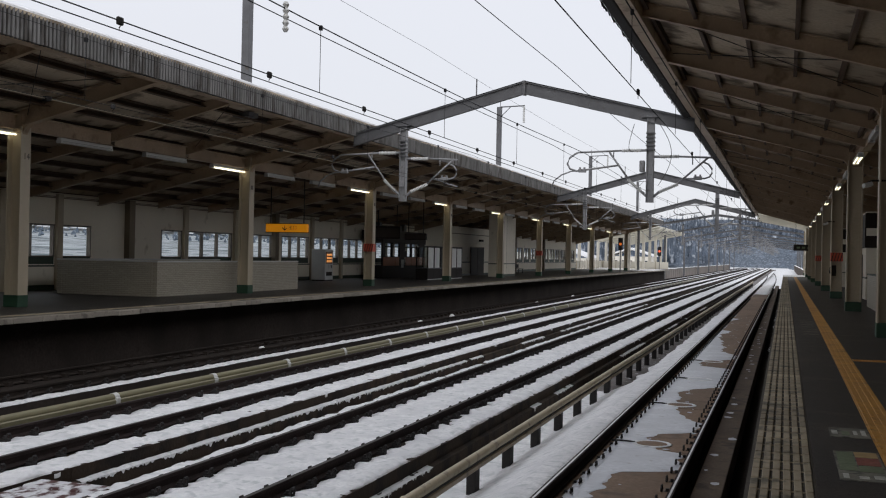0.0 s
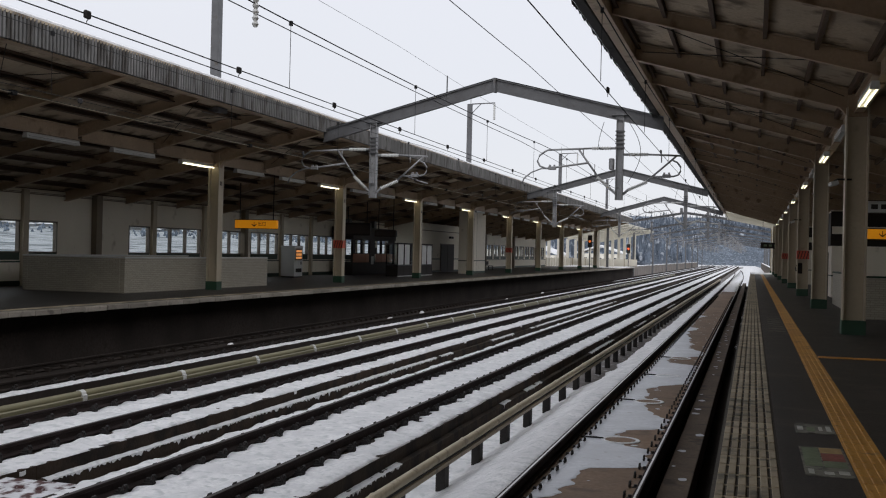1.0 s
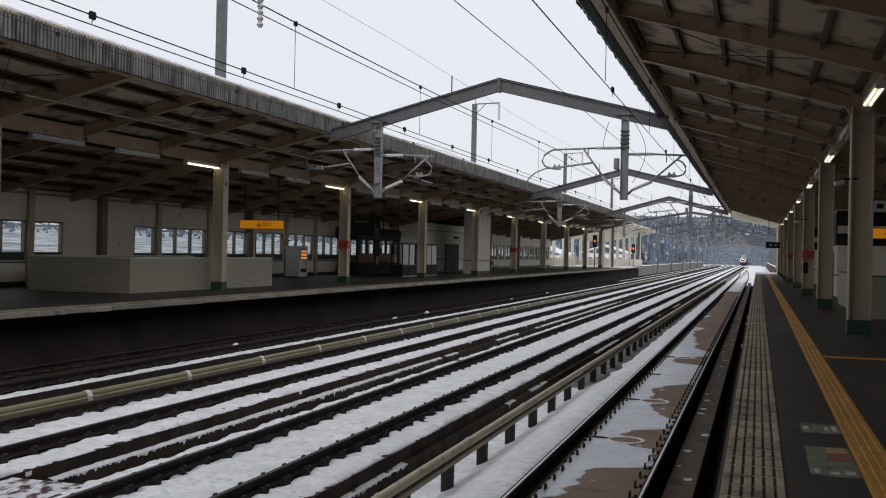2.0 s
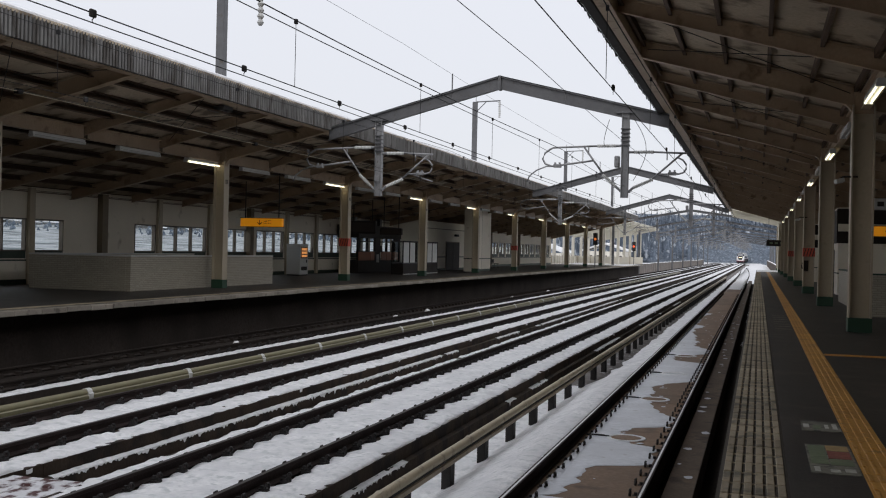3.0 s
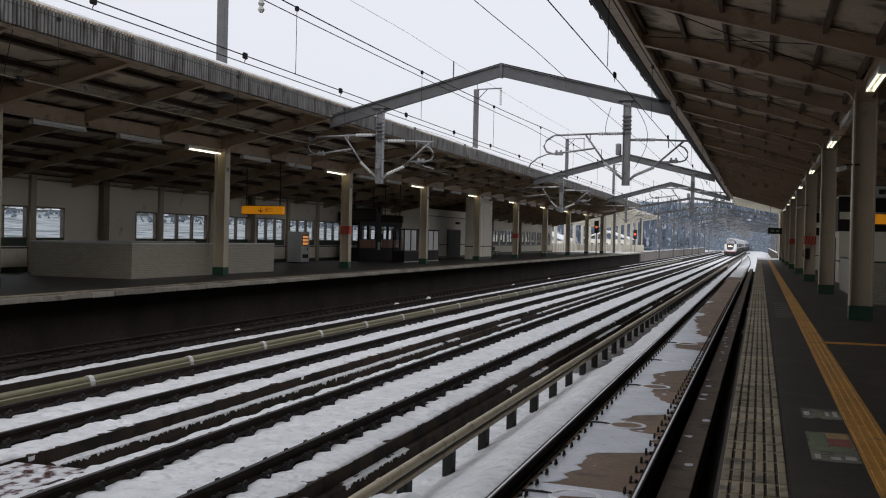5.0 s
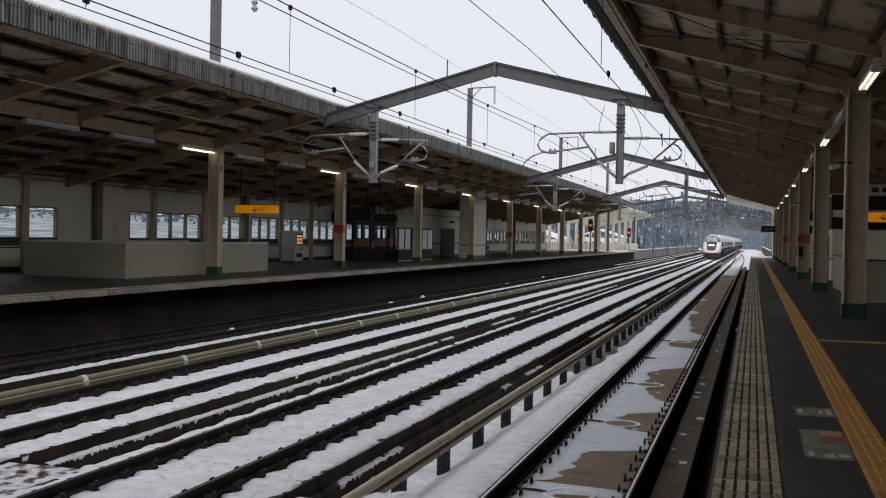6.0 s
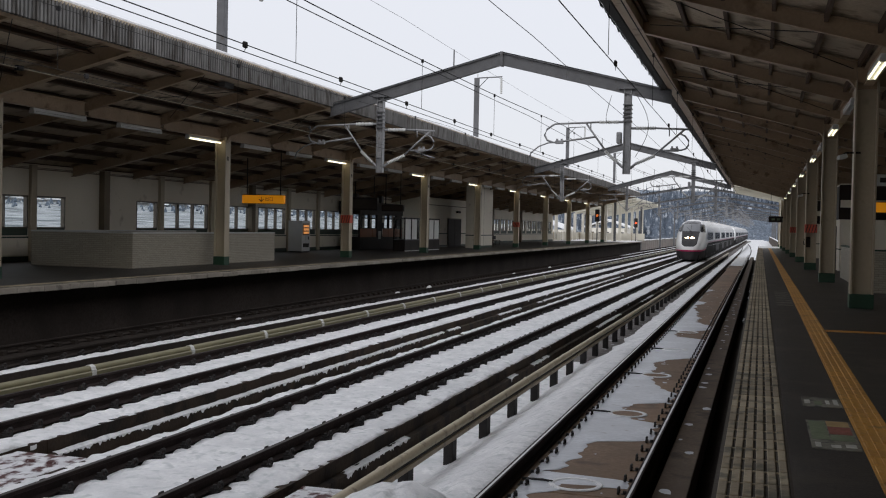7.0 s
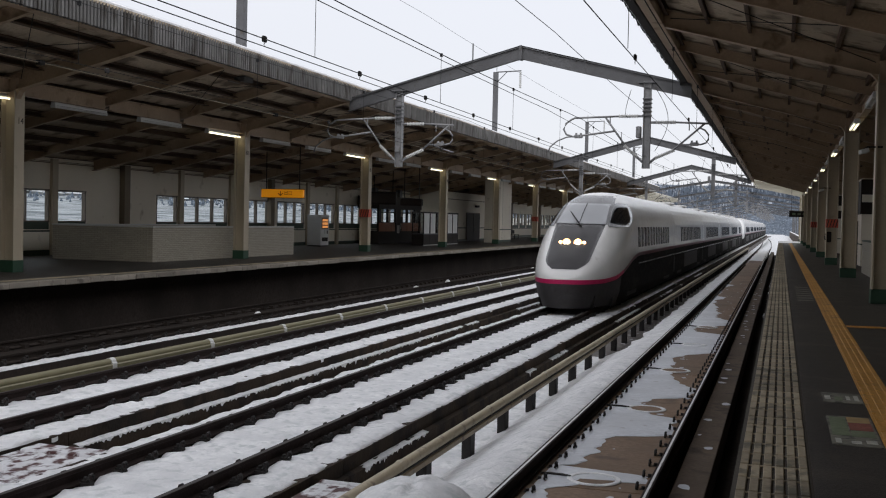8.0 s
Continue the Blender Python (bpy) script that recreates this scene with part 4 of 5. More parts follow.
def kiosk():
    t = thing("kiosk", "dark platform kiosk with window openings and orange counter panels", "kiosk", at=(-26.9, 64.9, DECK_Z))
    part("base", block(0.2, 1.6, 0, 8.4, 0, 0.86), DARKBOX, t)
    for k, (a, b) in enumerate(((0.0, 2.2), (2.25, 3.0), (4.3, 5.4), (5.45, 8.4))):
        part("counter_panel", block(1.6, 1.63, a, b, 0.84, 1.42, 0.01), ORANGE, t, "dull orange panel")
    part("worktop", block(1.3, 1.7, 0, 8.4, 1.42, 1.46, 0.008), DARKBOX, t)
    for a, b in ((0, 0.4), (1.7, 1.8), (3.2, 4.2), (5.6, 5.7), (7.2, 8.4)):
        part("post", block(1.45, 1.6, a, b, 0.86, 2.4), DARKBOX, t)
    part("transom", block(1.47, 1.58, 0.4, 7.2, 2.08, 2.15), DARKBOX, t)
    part("header", block(0.1, 1.65, -0.1, 8.5, 2.36, 3.2, 0.02), DARKBOX, t, "dark overhead casing")
    part("notice", block(1.605, 1.612, 3.45, 3.95, 0.7, 1.25), WHITEPRINT, t, "pale paper notice")
    part("till", block(1.0, 1.3, 5.0, 5.4, 1.42, 1.85, 0.02), DARKBOX, t)
    for y in (1.0, 5.8):
        part("duct", block(0.6, 0.95, y, y + 0.4, 3.2, 3.75, 0.02), STEEL, t)
    return t


kiosk()


def departure_board(x0, x1, y, z0, z1):
    t = thing("departure_board", "dark departure board hung from the roof on steel rods", "display board", "hanging boards", ((x0 + x1) / 2, y, z0))
    w, h = (x1 - x0) / 2, z1 - z0
    part("case", block(-w, w, -0.16, 0.16, 0, h, 0.02), DARKBOX, t)
    part("screen", block(-0.92 * w, 0.92 * w, -0.172, -0.165, 0.14 * h, 0.86 * h), SIGNDARK, t)
    for q in (-0.7 * w, 0.7 * w):
        part("hanger", tube(bmesh.new(), [(q, 0, h), (q, 0, boards_over((x0 + x1) / 2 + q) - z0)], 0.03, 6), IRON, t)
    return t


departure_board(-24.8, -23.0, 62.0, 3.72, 4.52)
departure_board(-22.7, -21.3, 62.0, 3.68, 4.08)


def service_room():
    t = thing("service_room", "white-walled platform service room with a dark door", "room", at=(-26.9, 76.2, DECK_Z))
    part("wall", block(0, 2.3, 0, 13.0, 0, 3.9, 0.01), WALL, t)
    part("top_trim", block(2.3, 2.33, 0, 13.0, 3.3, 3.36), POST, t)
    for a, b in ((0, 6.5), (10.6, 13.0)):
        part("green_stripe", block(2.3, 2.312, a, b, 1.04, 1.12), DARKGREEN, t)
        part("skirting", block(2.3, 2.312, a, b, 0, 0.16), DARKGREEN, t)
    part("door_frame", block(2.3, 2.33, 6.5, 10.6, 0, 2.35, 0.01), POST, t)
    d = part("door", block(2.33, 2.36, 6.62, 10.48, 0, 2.28, 0.01), DARKBOX, t, "dark brown double door")
    part("meeting_stile", block(2.36, 2.375, 8.5, 8.6, 0.02, 2.26), IRON, d)
    part("handle", tube(bmesh.new(), [(2.4, 8.8, 0.9), (2.4, 8.8, 1.2)], 0.02, 6), STEEL, d)
    part("wall_lamp", block(2.3, 2.5, 9.0, 9.8, 2.8, 2.98, 0.02), DARKBOX, t)
    return t


service_room()


def lift_shaft():
    t = thing("equipment_wall", "tall white panelled housing with a green stripe behind a column", "housing", at=(-22.2, 79.7, DECK_Z))
    h = boards_over(-22.2) - DECK_Z - 0.03
    part("wall", block(0, 0.7, 0, 5.8, 0, h, 0.01), WALL, t)
    part("green_stripe", block(0.7, 0.712, 0, 5.8, 0.98, 1.05), DARKGREEN, t)
    part("green_stripe", block(0, 0.7, -0.012, -0.001, 0.98, 1.05), DARKGREEN, t)
    part("skirting", block(0.7, 0.712, 0, 5.8, 0, 0.18), DARKGREEN, t)
    part("panel_joint", block(0.7, 0.706, 2.9, 2.93, 0.18, h), POST, t)
    part("switch_plate", block(0.7, 0.72, 1.2, 1.45, 1.75, 2.0, 0.005), DARKBOX, t)
    return t


lift_shaft()


def store_room(x0, x1, y0, y1, top):
    t = thing("store_room", "white-walled platform room with a dark doorway and green stripe", "room", "platform rooms", (x0, y0, DECK_Z))
    w, d, h = x1 - x0, y1 - y0, top - DECK_Z
    part("wall", block(0, w, 0, d, 0, h, 0.01), WALL, t)
    part("door", block(0.5, 1.5, -0.03, -0.001, 0, 2.1, 0.008), DARKBOX, t, "dark doorway")
    part("door", block(-0.03, -0.001, 2.0, 3.4, 0, 2.1, 0.008), DARKBOX, t, "dark doorway")
    part("green_stripe", block(-0.012, -0.001, 0, d, 0.98, 1.04), DARKGREEN, t)
    part("green_stripe", block(0, w, -0.012, -0.001, 0.98, 1.04), DARKGREEN, t)
    part("dark_fascia", block(-0.06, -0.002, 0, d, 2.4, 3.95, 0.01), DARKBOX, t, "dark panel band")
    part("dark_fascia", block(-0.06, w, -0.06, -0.002, 2.4, 2.95, 0.01), DARKBOX, t)
    part("dark_fascia", block(-0.06, w, -0.06, -0.002, 3.3, 4.0, 0.01), DARKBOX, t)
    return t


store_room(3.5, 7.85, 52.0, 65.0, 5.2)
store_room(3.6, 7.85, 78.0, 92.0, 5.2)


def bench(x, y):
    t = thing("bench", "dark platform bench against the wall", "bench", "benches", (x, y, DECK_Z))
    for k in range(3):
        part("slat", block(-0.25 + 0.16 * k, -0.11 + 0.16 * k, -1, 1, 0.4, 0.44, 0.006), DARKBOX, t)
    part("backrest", block(-0.32, -0.28, -1, 1, 0.5, 0.85, 0.01), DARKBOX, t)
    for a in (-0.8, 0.8):
        for b in (-0.2, 0.18):
            part("leg", block(b - 0.025, b + 0.025, a - 0.025, a + 0.025, 0, 0.4), IRON, t)
    return t


bench(-24.5, 95.5)
bench(-24.5, 99.0)


def floor_plate(x0, x1, y0, y1, colours):
    t = thing("floor_sign", "worn printed boarding sign stuck to the platform floor", "floor sign", "floor signs", (x0, y0, DECK_Z))
    w, d = x1 - x0, y1 - y0
    part("plate", block(0, w, 0, d, -0.004, 0.005), material("worn_print", (0.19, 0.18, 0.15), 0.6, var=0.35, big=4, fine=30, stain=(0.06, 0.06, 0.05), amount=0.5), t)
    for a, b, c, e, m in colours:
        part("print", block(a * w, b * w, c * d, e * d, 0.005, 0.007), m, t)
    return t


floor_plate(0.44, 0.815, 8.85, 10.2, [(0.45, 0.95, 0.78, 0.97, TAN), (0.45, 0.95, 0.5, 0.76, FADEDRED), (0.05, 0.42, 0.3, 0.95, FADEDGREEN), (0.45, 0.95, 0.28, 0.48, FADEDGREEN), (0.08, 0.2, 0.06, 0.2, WHITEPRINT), (0.4, 0.6, 0.06, 0.14, WHITEPRINT), (0.7, 0.92, 0.08, 0.18, WHITEPRINT)])
floor_plate(0.45, 0.82, 11.0, 11.6, [(0.05, 0.2, 0.3, 0.7, WHITEPRINT), (0.3, 0.5, 0.2, 0.6, FADEDGREEN), (0.6, 0.7, 0.3, 0.7, WHITEPRINT), (0.8, 0.92, 0.25, 0.8, WHITEPRINT)])
for k in range(7):
    floor_plate(0.42, 0.78, 26.1 + 0.95 * k, 26.4 + 0.95 * k, [])


def manhole(y):
    t = thing("manhole", "round iron manhole ring in the track slab", "manhole", "slab manholes", (T0 + 0.0, y, -0.195))
    bm = bmesh.new()
    rings = [[bm.verts.new((r * math.cos(2 * math.pi * k / 28), r * math.sin(2 * math.pi * k / 28), z)) for k in range(28)] for r, z in ((0.25, 0.004), (0.262, 0.014), (0.315, 0.014), (0.327, 0.002))]
    for a, b in zip(rings, rings[1:]):
        for k in range(28):
            bm.faces.new((a[k], a[(k + 1) % 28], b[(k + 1) % 28], b[k]))
    part("ring", bm, SNOW, t, "snow-whitened ring")
    part("cable", tube(bmesh.new(), [(-0.66, 0.05, 0.012), (-0.4, 0.03, 0.02), (-0.28, 0.0, 0.014)], 0.016, 5), IRON, t, "black cable")
    part("lid", tube(bmesh.new(), [(0, 0, -0.01), (0, 0, 0.006)], 0.25, 24), SLAB, t)
    return t


for y in (12.4, 17.5, 22.4, 27.4, 32.4):
    manhole(y)


def loudspeaker(x, y, z):
    t = thing("loudspeaker", "small grey box loudspeaker on a column bracket", "loudspeaker", "loudspeakers", (x, y, z))
    ob = part("box", block(-0.1, 0.1, -0.07, 0.07, -0.045, 0.045, 0.008), WHITEMETAL, t)
    ob.rotation_euler = (radians(-15), radians(-12), radians(25))
    part("bracket", tube(bmesh.new(), [(0, 0.1, 0.05), (0.1, 0.3, 0.12), (0.42, 0.3, 0.12)], 0.025, 6), IRON, t)
    return t


for y in (COLS_R[5] - 0.4, COLS_R[7] - 0.4):
    loudspeaker(COL_R - 0.52, y, 4.63)


def platform_phone(x, y):
    t = thing("platform_phone", "dark handset box fixed to a platform column", "telephone", at=(x, y, 2.2))
    part("box", block(-0.12, 0.12, -0.1, 0.1, 0, 0.5, 0.02), DARKBOX, t)
    part("handset", tube(bmesh.new(), [(-0.15, -0.06, 0.1), (-0.18, -0.06, 0.25), (-0.15, -0.06, 0.4)], 0.03, 6), IRON, t)
    return t


platform_phone(COL_R - 0.13, COLS_R[7])


def signal(x, y, z, base, lamp):
    t = thing("railway_signal", "railway signal on a slim post with a glowing red lamp", "signal", "signals", (x, y, base))
    part("post", tube(bmesh.new(), [(0, 0, 0), (0, 0, z - base)], 0.06, 8), STEEL, t)
    part("head", block(-0.25, 0.25, -0.1, 0.12, z - base - 0.7, z - base + 0.7, 0.04), IRON, t)
    part("lamp", tube(bmesh.new(), [(0, -0.1, z - base), (0, -0.16, z - base)], 0.14, 16), lamp, t, "glowing lamp")
    return t


REDLAMP = glowing("red_signal_lamp", (1.0, 0.1, 0.03), 1.6)
AMBERLAMP = glowing("amber_signal_lamp", (1.0, 0.22, 0.04), 0.5)
signal(-18.0, 160.0, 3.9, DECK_Z, REDLAMP)
signal(-18.0, 120.8, 4.4, DECK_Z, AMBERLAMP)


def name_board(x, y):
    t = thing("name_board", "dark hanging platform board with pale lettering bars", "sign", at=(x, y, 3.9))
    part("case", block(-1.0, 1.0, -0.1, 0.1, 0, 0.6, 0.02), DARKBOX, t)
    for k in range(3):
        part("letter_bar", block(-0.7 + 0.5 * k, -0.4 + 0.5 * k, -0.108, -0.101, 0.2, 0.4), FADEDGREEN, t)
    for q in (-0.8, 0.8):
        part("hanger", tube(bmesh.new(), [(q, 0, 0.6), (q, 0, boards_over(x + q) - 3.9)], 0.025, 6), IRON, t)
    return t


name_board(1.7, 110.0)


# ---- overhead line ----
def insulator(bm, a, b, r=0.075, n=9):
    a, b = Vector(a), Vector(b)
    pts, rad = [], []
    for k in range(2 * n + 1):
        pts.append(a.lerp(b, k / (2 * n)))
        rad.append(r if k % 2 else r * 0.5)
    return tube(bm, pts, r, 8, rad)


def gantry(y, in_station=True):
    t = thing("line_gantry", "grey steel portal beam carrying the overhead line across the tracks", "gantry", "line gantries", (0, y, 0))
    dz = -0.28 if 70 < y < 80 else -0.12
    pk = (-8.96, 8.94 + dz)
    lx, rx = (-15.5, -3.02) if in_station else (-19.5, 4.2)
    lz, rz = (7.18 + dz, 7.58 + dz - 0.08) if in_station else (7.0, 7.0)
    part("beam", girder(lx, pk[0], lz + 0.2, pk[1] + 0.22, 0, 0.44 if in_station else 0.3, 0.2), STEEL, t)
    part("beam", girder(pk[0], rx, pk[1] + 0.22, rz + 0.2, 0, 0.44 if in_station else 0.3, 0.2), STEEL, t)
    part("splice_plate", block(pk[0] - 0.05, pk[0] + 0.05, -0.13, 0.13, pk[1] - 0.26, pk[1] + 0.25), STEEL, t)
    tagged(part("beam_snow", girder(lx, pk[0], lz + 0.235, pk[1] + 0.255, 0, 0.03, 0.18), SNOW, t), "thin snow")
    tagged(part("beam_snow", girder(pk[0], rx, pk[1] + 0.255, rz + 0.235, 0, 0.03, 0.18), SNOW, t), "thin snow")
    part("wire_support", tube(bmesh.new(), [(-10.74, 0, 8.3 + dz), (-10.74, 0, 9.2)], 0.025, 6), STEEL, t)
    part("wire_support", tube(bmesh.new(), [(-6.62, 0, 8.2 + dz), (-6.62, 0, 8.52)], 0.025, 6), STEEL, t)
    if not in_station:
        for x, z in ((lx, lz), (rx, rz)):
            part("mast", block(x - 0.16, x + 0.16, -0.16, 0.16, -0.8, z + 0.3), STEEL, t)
    china = PORCELAIN if y < 120 else STEEL
    for x in (-13.5, -4.48):
        zt = 7.7 + dz if x < -9 else 7.85 + dz
        zb = 4.78
        bm = block(x - 0.11, x + 0.11, -0.012, 0.012, zb, zt)
        solid(bm, x - 0.125, x - 0.105, -0.11, 0.11, zb, zt)
        solid(bm, x + 0.105, x + 0.125, -0.11, 0.11, zb, zt)
        solid(bm, x - 0.13, x + 0.13, -0.12, 0.12, zb - 0.02, zb)
        d = part("drop_post", bm, GALV, t, "grey hanging post of H section")
        for k in range(5):
            part("bolt_ring", block(x - 0.15, x + 0.15, -0.13, 0.13, zt - 0.62 - 0.14 * k, zt - 0.58 - 0.14 * k), STEEL, d)
        part("foot_plate", block(x - 0.3, x + 0.3, -0.14, 0.14, zt - 0.06, zt - 0.02), STEEL, d)
        if x > -9:
            part("counterweight", block(x - 0.36, x - 0.18, -0.1, 0.1, 5.8, 6.2, 0.03), GALV, d, "grey weight box")
        else:
            part("junction_box", block(x - 0.08, x + 0.08, -0.19, -0.13, 5.3, 5.5, 0.01), GALV, d)
        for sd in (-1, 1):
            # the arm of one track reaches out and pulls, that of the other pushes
            pull = sd < 0

            def q(u, z):
                return (x + sd * u, 0, z)

            up = 6.55 if pull else 6.33
            if pull:
                end, loop = 2.5, [(2.62, 6.44), (2.8, 6.31), (2.88, 6.11), (2.78, 5.93), (2.55, 5.85), (2.3, 5.88), (1.11, 6.04)]
                brace, foot = (1.41, 6.5, 0.74, 5.57), (0.16, 5.0)
            else:
                end, loop = 2.08, []
                brace, foot = (1.95, 6.3, 0.93, 5.41), (0.16, 4.97)
            arm = tube(bmesh.new(), [q(0.95, up), q(end, up - 0.05)] + [q(*p) for p in loop], 0.034, 8)
            tube(arm, [q(brace[0], brace[1]), q(brace[2], brace[3])], 0.034, 8)
            if not pull:
                tube(arm, [q(*p) for p in ((1.77, 6.14), (1.95, 6.05), (2.06, 5.9), (2.06, 5.75), (1.98, 5.63), (1.83, 5.58), (1.1, 5.57))], 0.03, 8)
            tube(arm, [q(1.26 if pull else 1.42, up), q(1.26 if pull else 1.42, up - 0.28)], 0.022, 6)
            part("cantilever", arm, GALV, d, "bent steel tube arm", True)
            for e0, e1 in ((q(0.3, up), q(0.97, up)), (q(foot[0] + 0.14, foot[1] + 0.14), q(brace[2] + 0.02, brace[3] - 0.02))):
                part("insulator", insulator(bmesh.new(), e0, e1, 0.07, 12), china, d, "ribbed white insulator")
            for a, b in ((q(0.12, up), q(0.32, up)), (q(0.12, foot[1] - 0.02), q(foot[0] + 0.15, foot[1] + 0.15))):
                part("end_fitting", tube(bmesh.new(), [a, b], 0.045, 8), GALV, d)
            part("steady_arm", tube(bmesh.new(), [q(*p) for p in (((2.4, 5.86), (2.75, 5.84), (3.09, 5.71), (3.35, 5.5), (3.42, 5.3)) if pull else ((1.3, 5.57), (1.75, 5.4), (2.1, 5.3)))], 0.026, 6), GALV, d, "", True)
            cx = x + sd * (2.35 if pull else 1.6)
            cl = block(cx - 0.14, cx + 0.14, -0.06, 0.06, 5.8 if pull else 5.53, 5.92 if pull else 5.65, 0.015)
            for k in (-1, 1):
                solid(cl, cx + 0.08 * k - 0.03, cx + 0.08 * k + 0.03, -0.04, 0.04, 5.92 if pull else 5.65, 5.98 if pull else 5.71)
            part("clamp", cl, GALV, d)
        if x > -9 and 30 < y < 80:
            for k, (u, w) in enumerate(((-0.55, 0.35), (0.3, 0.42))):
                drop = 2.1 if k else 0.95
                loop = [(x + u + w * math.sin(math.pi * a / 12) * (1 if k else -0.5), -0.1, 7.45 - drop * a / 12 - (0.3 * math.sin(math.pi * a / 12) if k == 0 else 0)) for a in range(13)]
                part("jumper_wire", tube(bmesh.new(), loop, 0.01, 5), WIRE, d, "slack looping jumper wire")
    return t


for y in [-37.0] + GANTRY_Y:
    gantry(y, y < 140)
for k in range(8):
    gantry(181 + 36 * k, False)


def overhead_line(c, x_sign):
    t = thing("overhead_line", "overhead contact line of dark wires with droppers and clamps", "overhead line", "overhead lines")
    bays = [(GANTRY_Y[0] + 34 * k, GANTRY_Y[0] + 34 * (k + 1)) for k in range(12)]

    def sag(y):
        u = ((y - GANTRY_Y[0]) % 36.1) / 36.1
        return 6.42 - 1.0 * (u * (1 - u))

    ys = [GANTRY_Y[0] + 2.83 * k for k in range(140)]
    part("messenger_wire", tube(bmesh.new(), [(c, y, sag(y)) for y in ys], 0.01 if x_sign else 0.006, 5), WIRE, t)
    if c != T0:
        part("auxiliary_wire", tube(bmesh.new(), [(c, GANTRY_Y[0], 5.2), (c, 400, 5.2)], 0.008 if x_sign else 0.005, 5), WIRE, t)
    part("contact_wire", tube(bmesh.new(), [(c, GANTRY_Y[0], 5.1 if c != T0 else 5.17), (c, 400, 5.1 if c != T0 else 5.17)], 0.007 if x_sign else 0.005, 5), WIRE, t)
    clamp = bmesh.new()
    solid(clamp, -0.02, 0.02, -0.05, 0.05, -0.045, 0.04, 0.012)
    tube(clamp, [(0, 0, -0.03), (0, 0.012, -0.05), (0, -0.012, -0.075), (0, 0, -0.1)], 0.006, 5)
    clamp = mesh_of("dropper_clamp", clamp, IRON)
    for k in range(34 if c == T1 else 12):
        put("dropper_clamp", clamp, t, (c, 6.0 + (3.33 if c == T1 else 9.0) * k, 5.2))
    if c == T1:
        part("insulator", insulator(bmesh.new(), (c, 13.1, sag(13.1) - 0.32), (c, 13.1, sag(13.1) + 0.1), 0.05, 5), PORCELAIN, t)
    for k in range(22):
        y = 14.25 + 6.0 * k
        hang = tube(bmesh.new(), [(c, y, 5.2), (c, y, sag(y))], 0.005, 4)
        solid(hang, c - 0.02, c + 0.02, y - 0.03, y + 0.03, sag(y) - 0.05, sag(y) + 0.02)
        part("hanger", hang, WIRE, t)
    return t


for c in (T0, T1, T2):
    overhead_line(c, c != T2)


def feeder_wire(x, z, r, label):
    t = thing("feeder_wire", label, "wire", "feeder wires", (x, 0, z))
    pts = []
    for k in range(80):
        y = -1 + 4.0 * k
        u = ((y + 1) % 32) / 32
        pts.append((0, y, -0.35 * u * (1 - u)))
    part("wire", tube(bmesh.new(), pts, r, 5), WIRE, t)
    return t


feeder_wire(-6.75, 6.2, 0.008, "thin dark return wire beside the overhead line")
feeder_wire(-6.62, 8.53, 0.011, "dark feeder wire high over the tracks")
feeder_wire(-10.74, 9.22, 0.005, "thin pale wire high over the tracks")


def feeder_pole(y):
    t = thing("feeder_pole", "square grey steel pole rising above the platform roof", "pole", "feeder poles", (-17.0, y, 0))
    part("shaft", block(-0.14, 0.14, -0.14, 0.14, 7.2, 12.0, 0.02), STEEL, t)
    part("base_plate", block(-0.3, 0.3, -0.3, 0.3, 7.2, 7.36), STEEL, t)
    part("bracket", tube(bmesh.new(), [(0.1, 0, 12.0), (1.6, 0, 12.05)], 0.04, 6), STEEL, t)
    part("brace", tube(bmesh.new(), [(0.1, 0, 11.4), (0.7, 0, 12.0)], 0.025, 6), STEEL, t)
    part("insulator", insulator(bmesh.new(), (1.55, 0, 12.0), (1.55, 0, 11.0), 0.09), PORCELAIN, t)
    part("antenna", tube(bmesh.new(), [(0.05, 0, 12), (0.05, 0, 12.6)], 0.02, 5), STEEL, t)
    return t


for k in range(4):
    feeder_pole(30.9 + 32 * k)


# ---- beyond the dark roofs ----
def end_canopy(side, eave, ez, colx, wallx, y0, y1, n):
    t = thing("end_canopy", "pale cream open canopy over the snowy platform end", "canopy", "end canopies", (0, y0, 0))
    span = abs(wallx - eave)
    (xa, za), (xb, zb) = (eave, ez + 0.3), (eave + side * span, ez + 0.3 - 0.2 * span)
    part("roof_sheet", extruded(bmesh.new(), [(xa, za), (xb, zb), (xb, zb + 0.06), (xa, za + 0.06)], 0.3, y1 - y0), CANOPY, t, "pale roof sheet")
    for k in range(n):
        y = 2.0 + (y1 - y0 - 3) * k / max(1, n - 1)
        part("rafter", girder(xa, xb, za - 0.01, zb - 0.01, y, 0.3, 0.16), CANOPY, t)
        for x in (colx, wallx):
            part("column", block(x - 0.2, x + 0.2, y - 0.2, y + 0.2, DECK_Z, za - 0.2 * abs(x - eave) - 0.1, 0.02), PALEFENCE, t)
    return t


end_canopy(-1, EAVE_L - 1.5, EAVE_ZL - 0.2, COL_L, WALL_L, 141.3, 190, 7)
end_canopy(1, EAVE_R, EAVE_ZR, COL_R, WALL_R, 118, 137, 3)
tagged(part("platform_snow", snow_strip(WALL_L, EDGE_L - 0.05, DECK_Z + 0.05, 141, END_L - 0.2, 71), SNOW, None, "", True), "snow lying on the open platform end", "snow", kind="stuff")
tagged(part("platform_snow", snow_strip(EDGE_R + 0.05, WALL_R, DECK_Z + 0.05, 119, END_R - 0.2, 73), SNOW, None, "", True), "snow lying on the open platform end", "snow", kind="stuff")


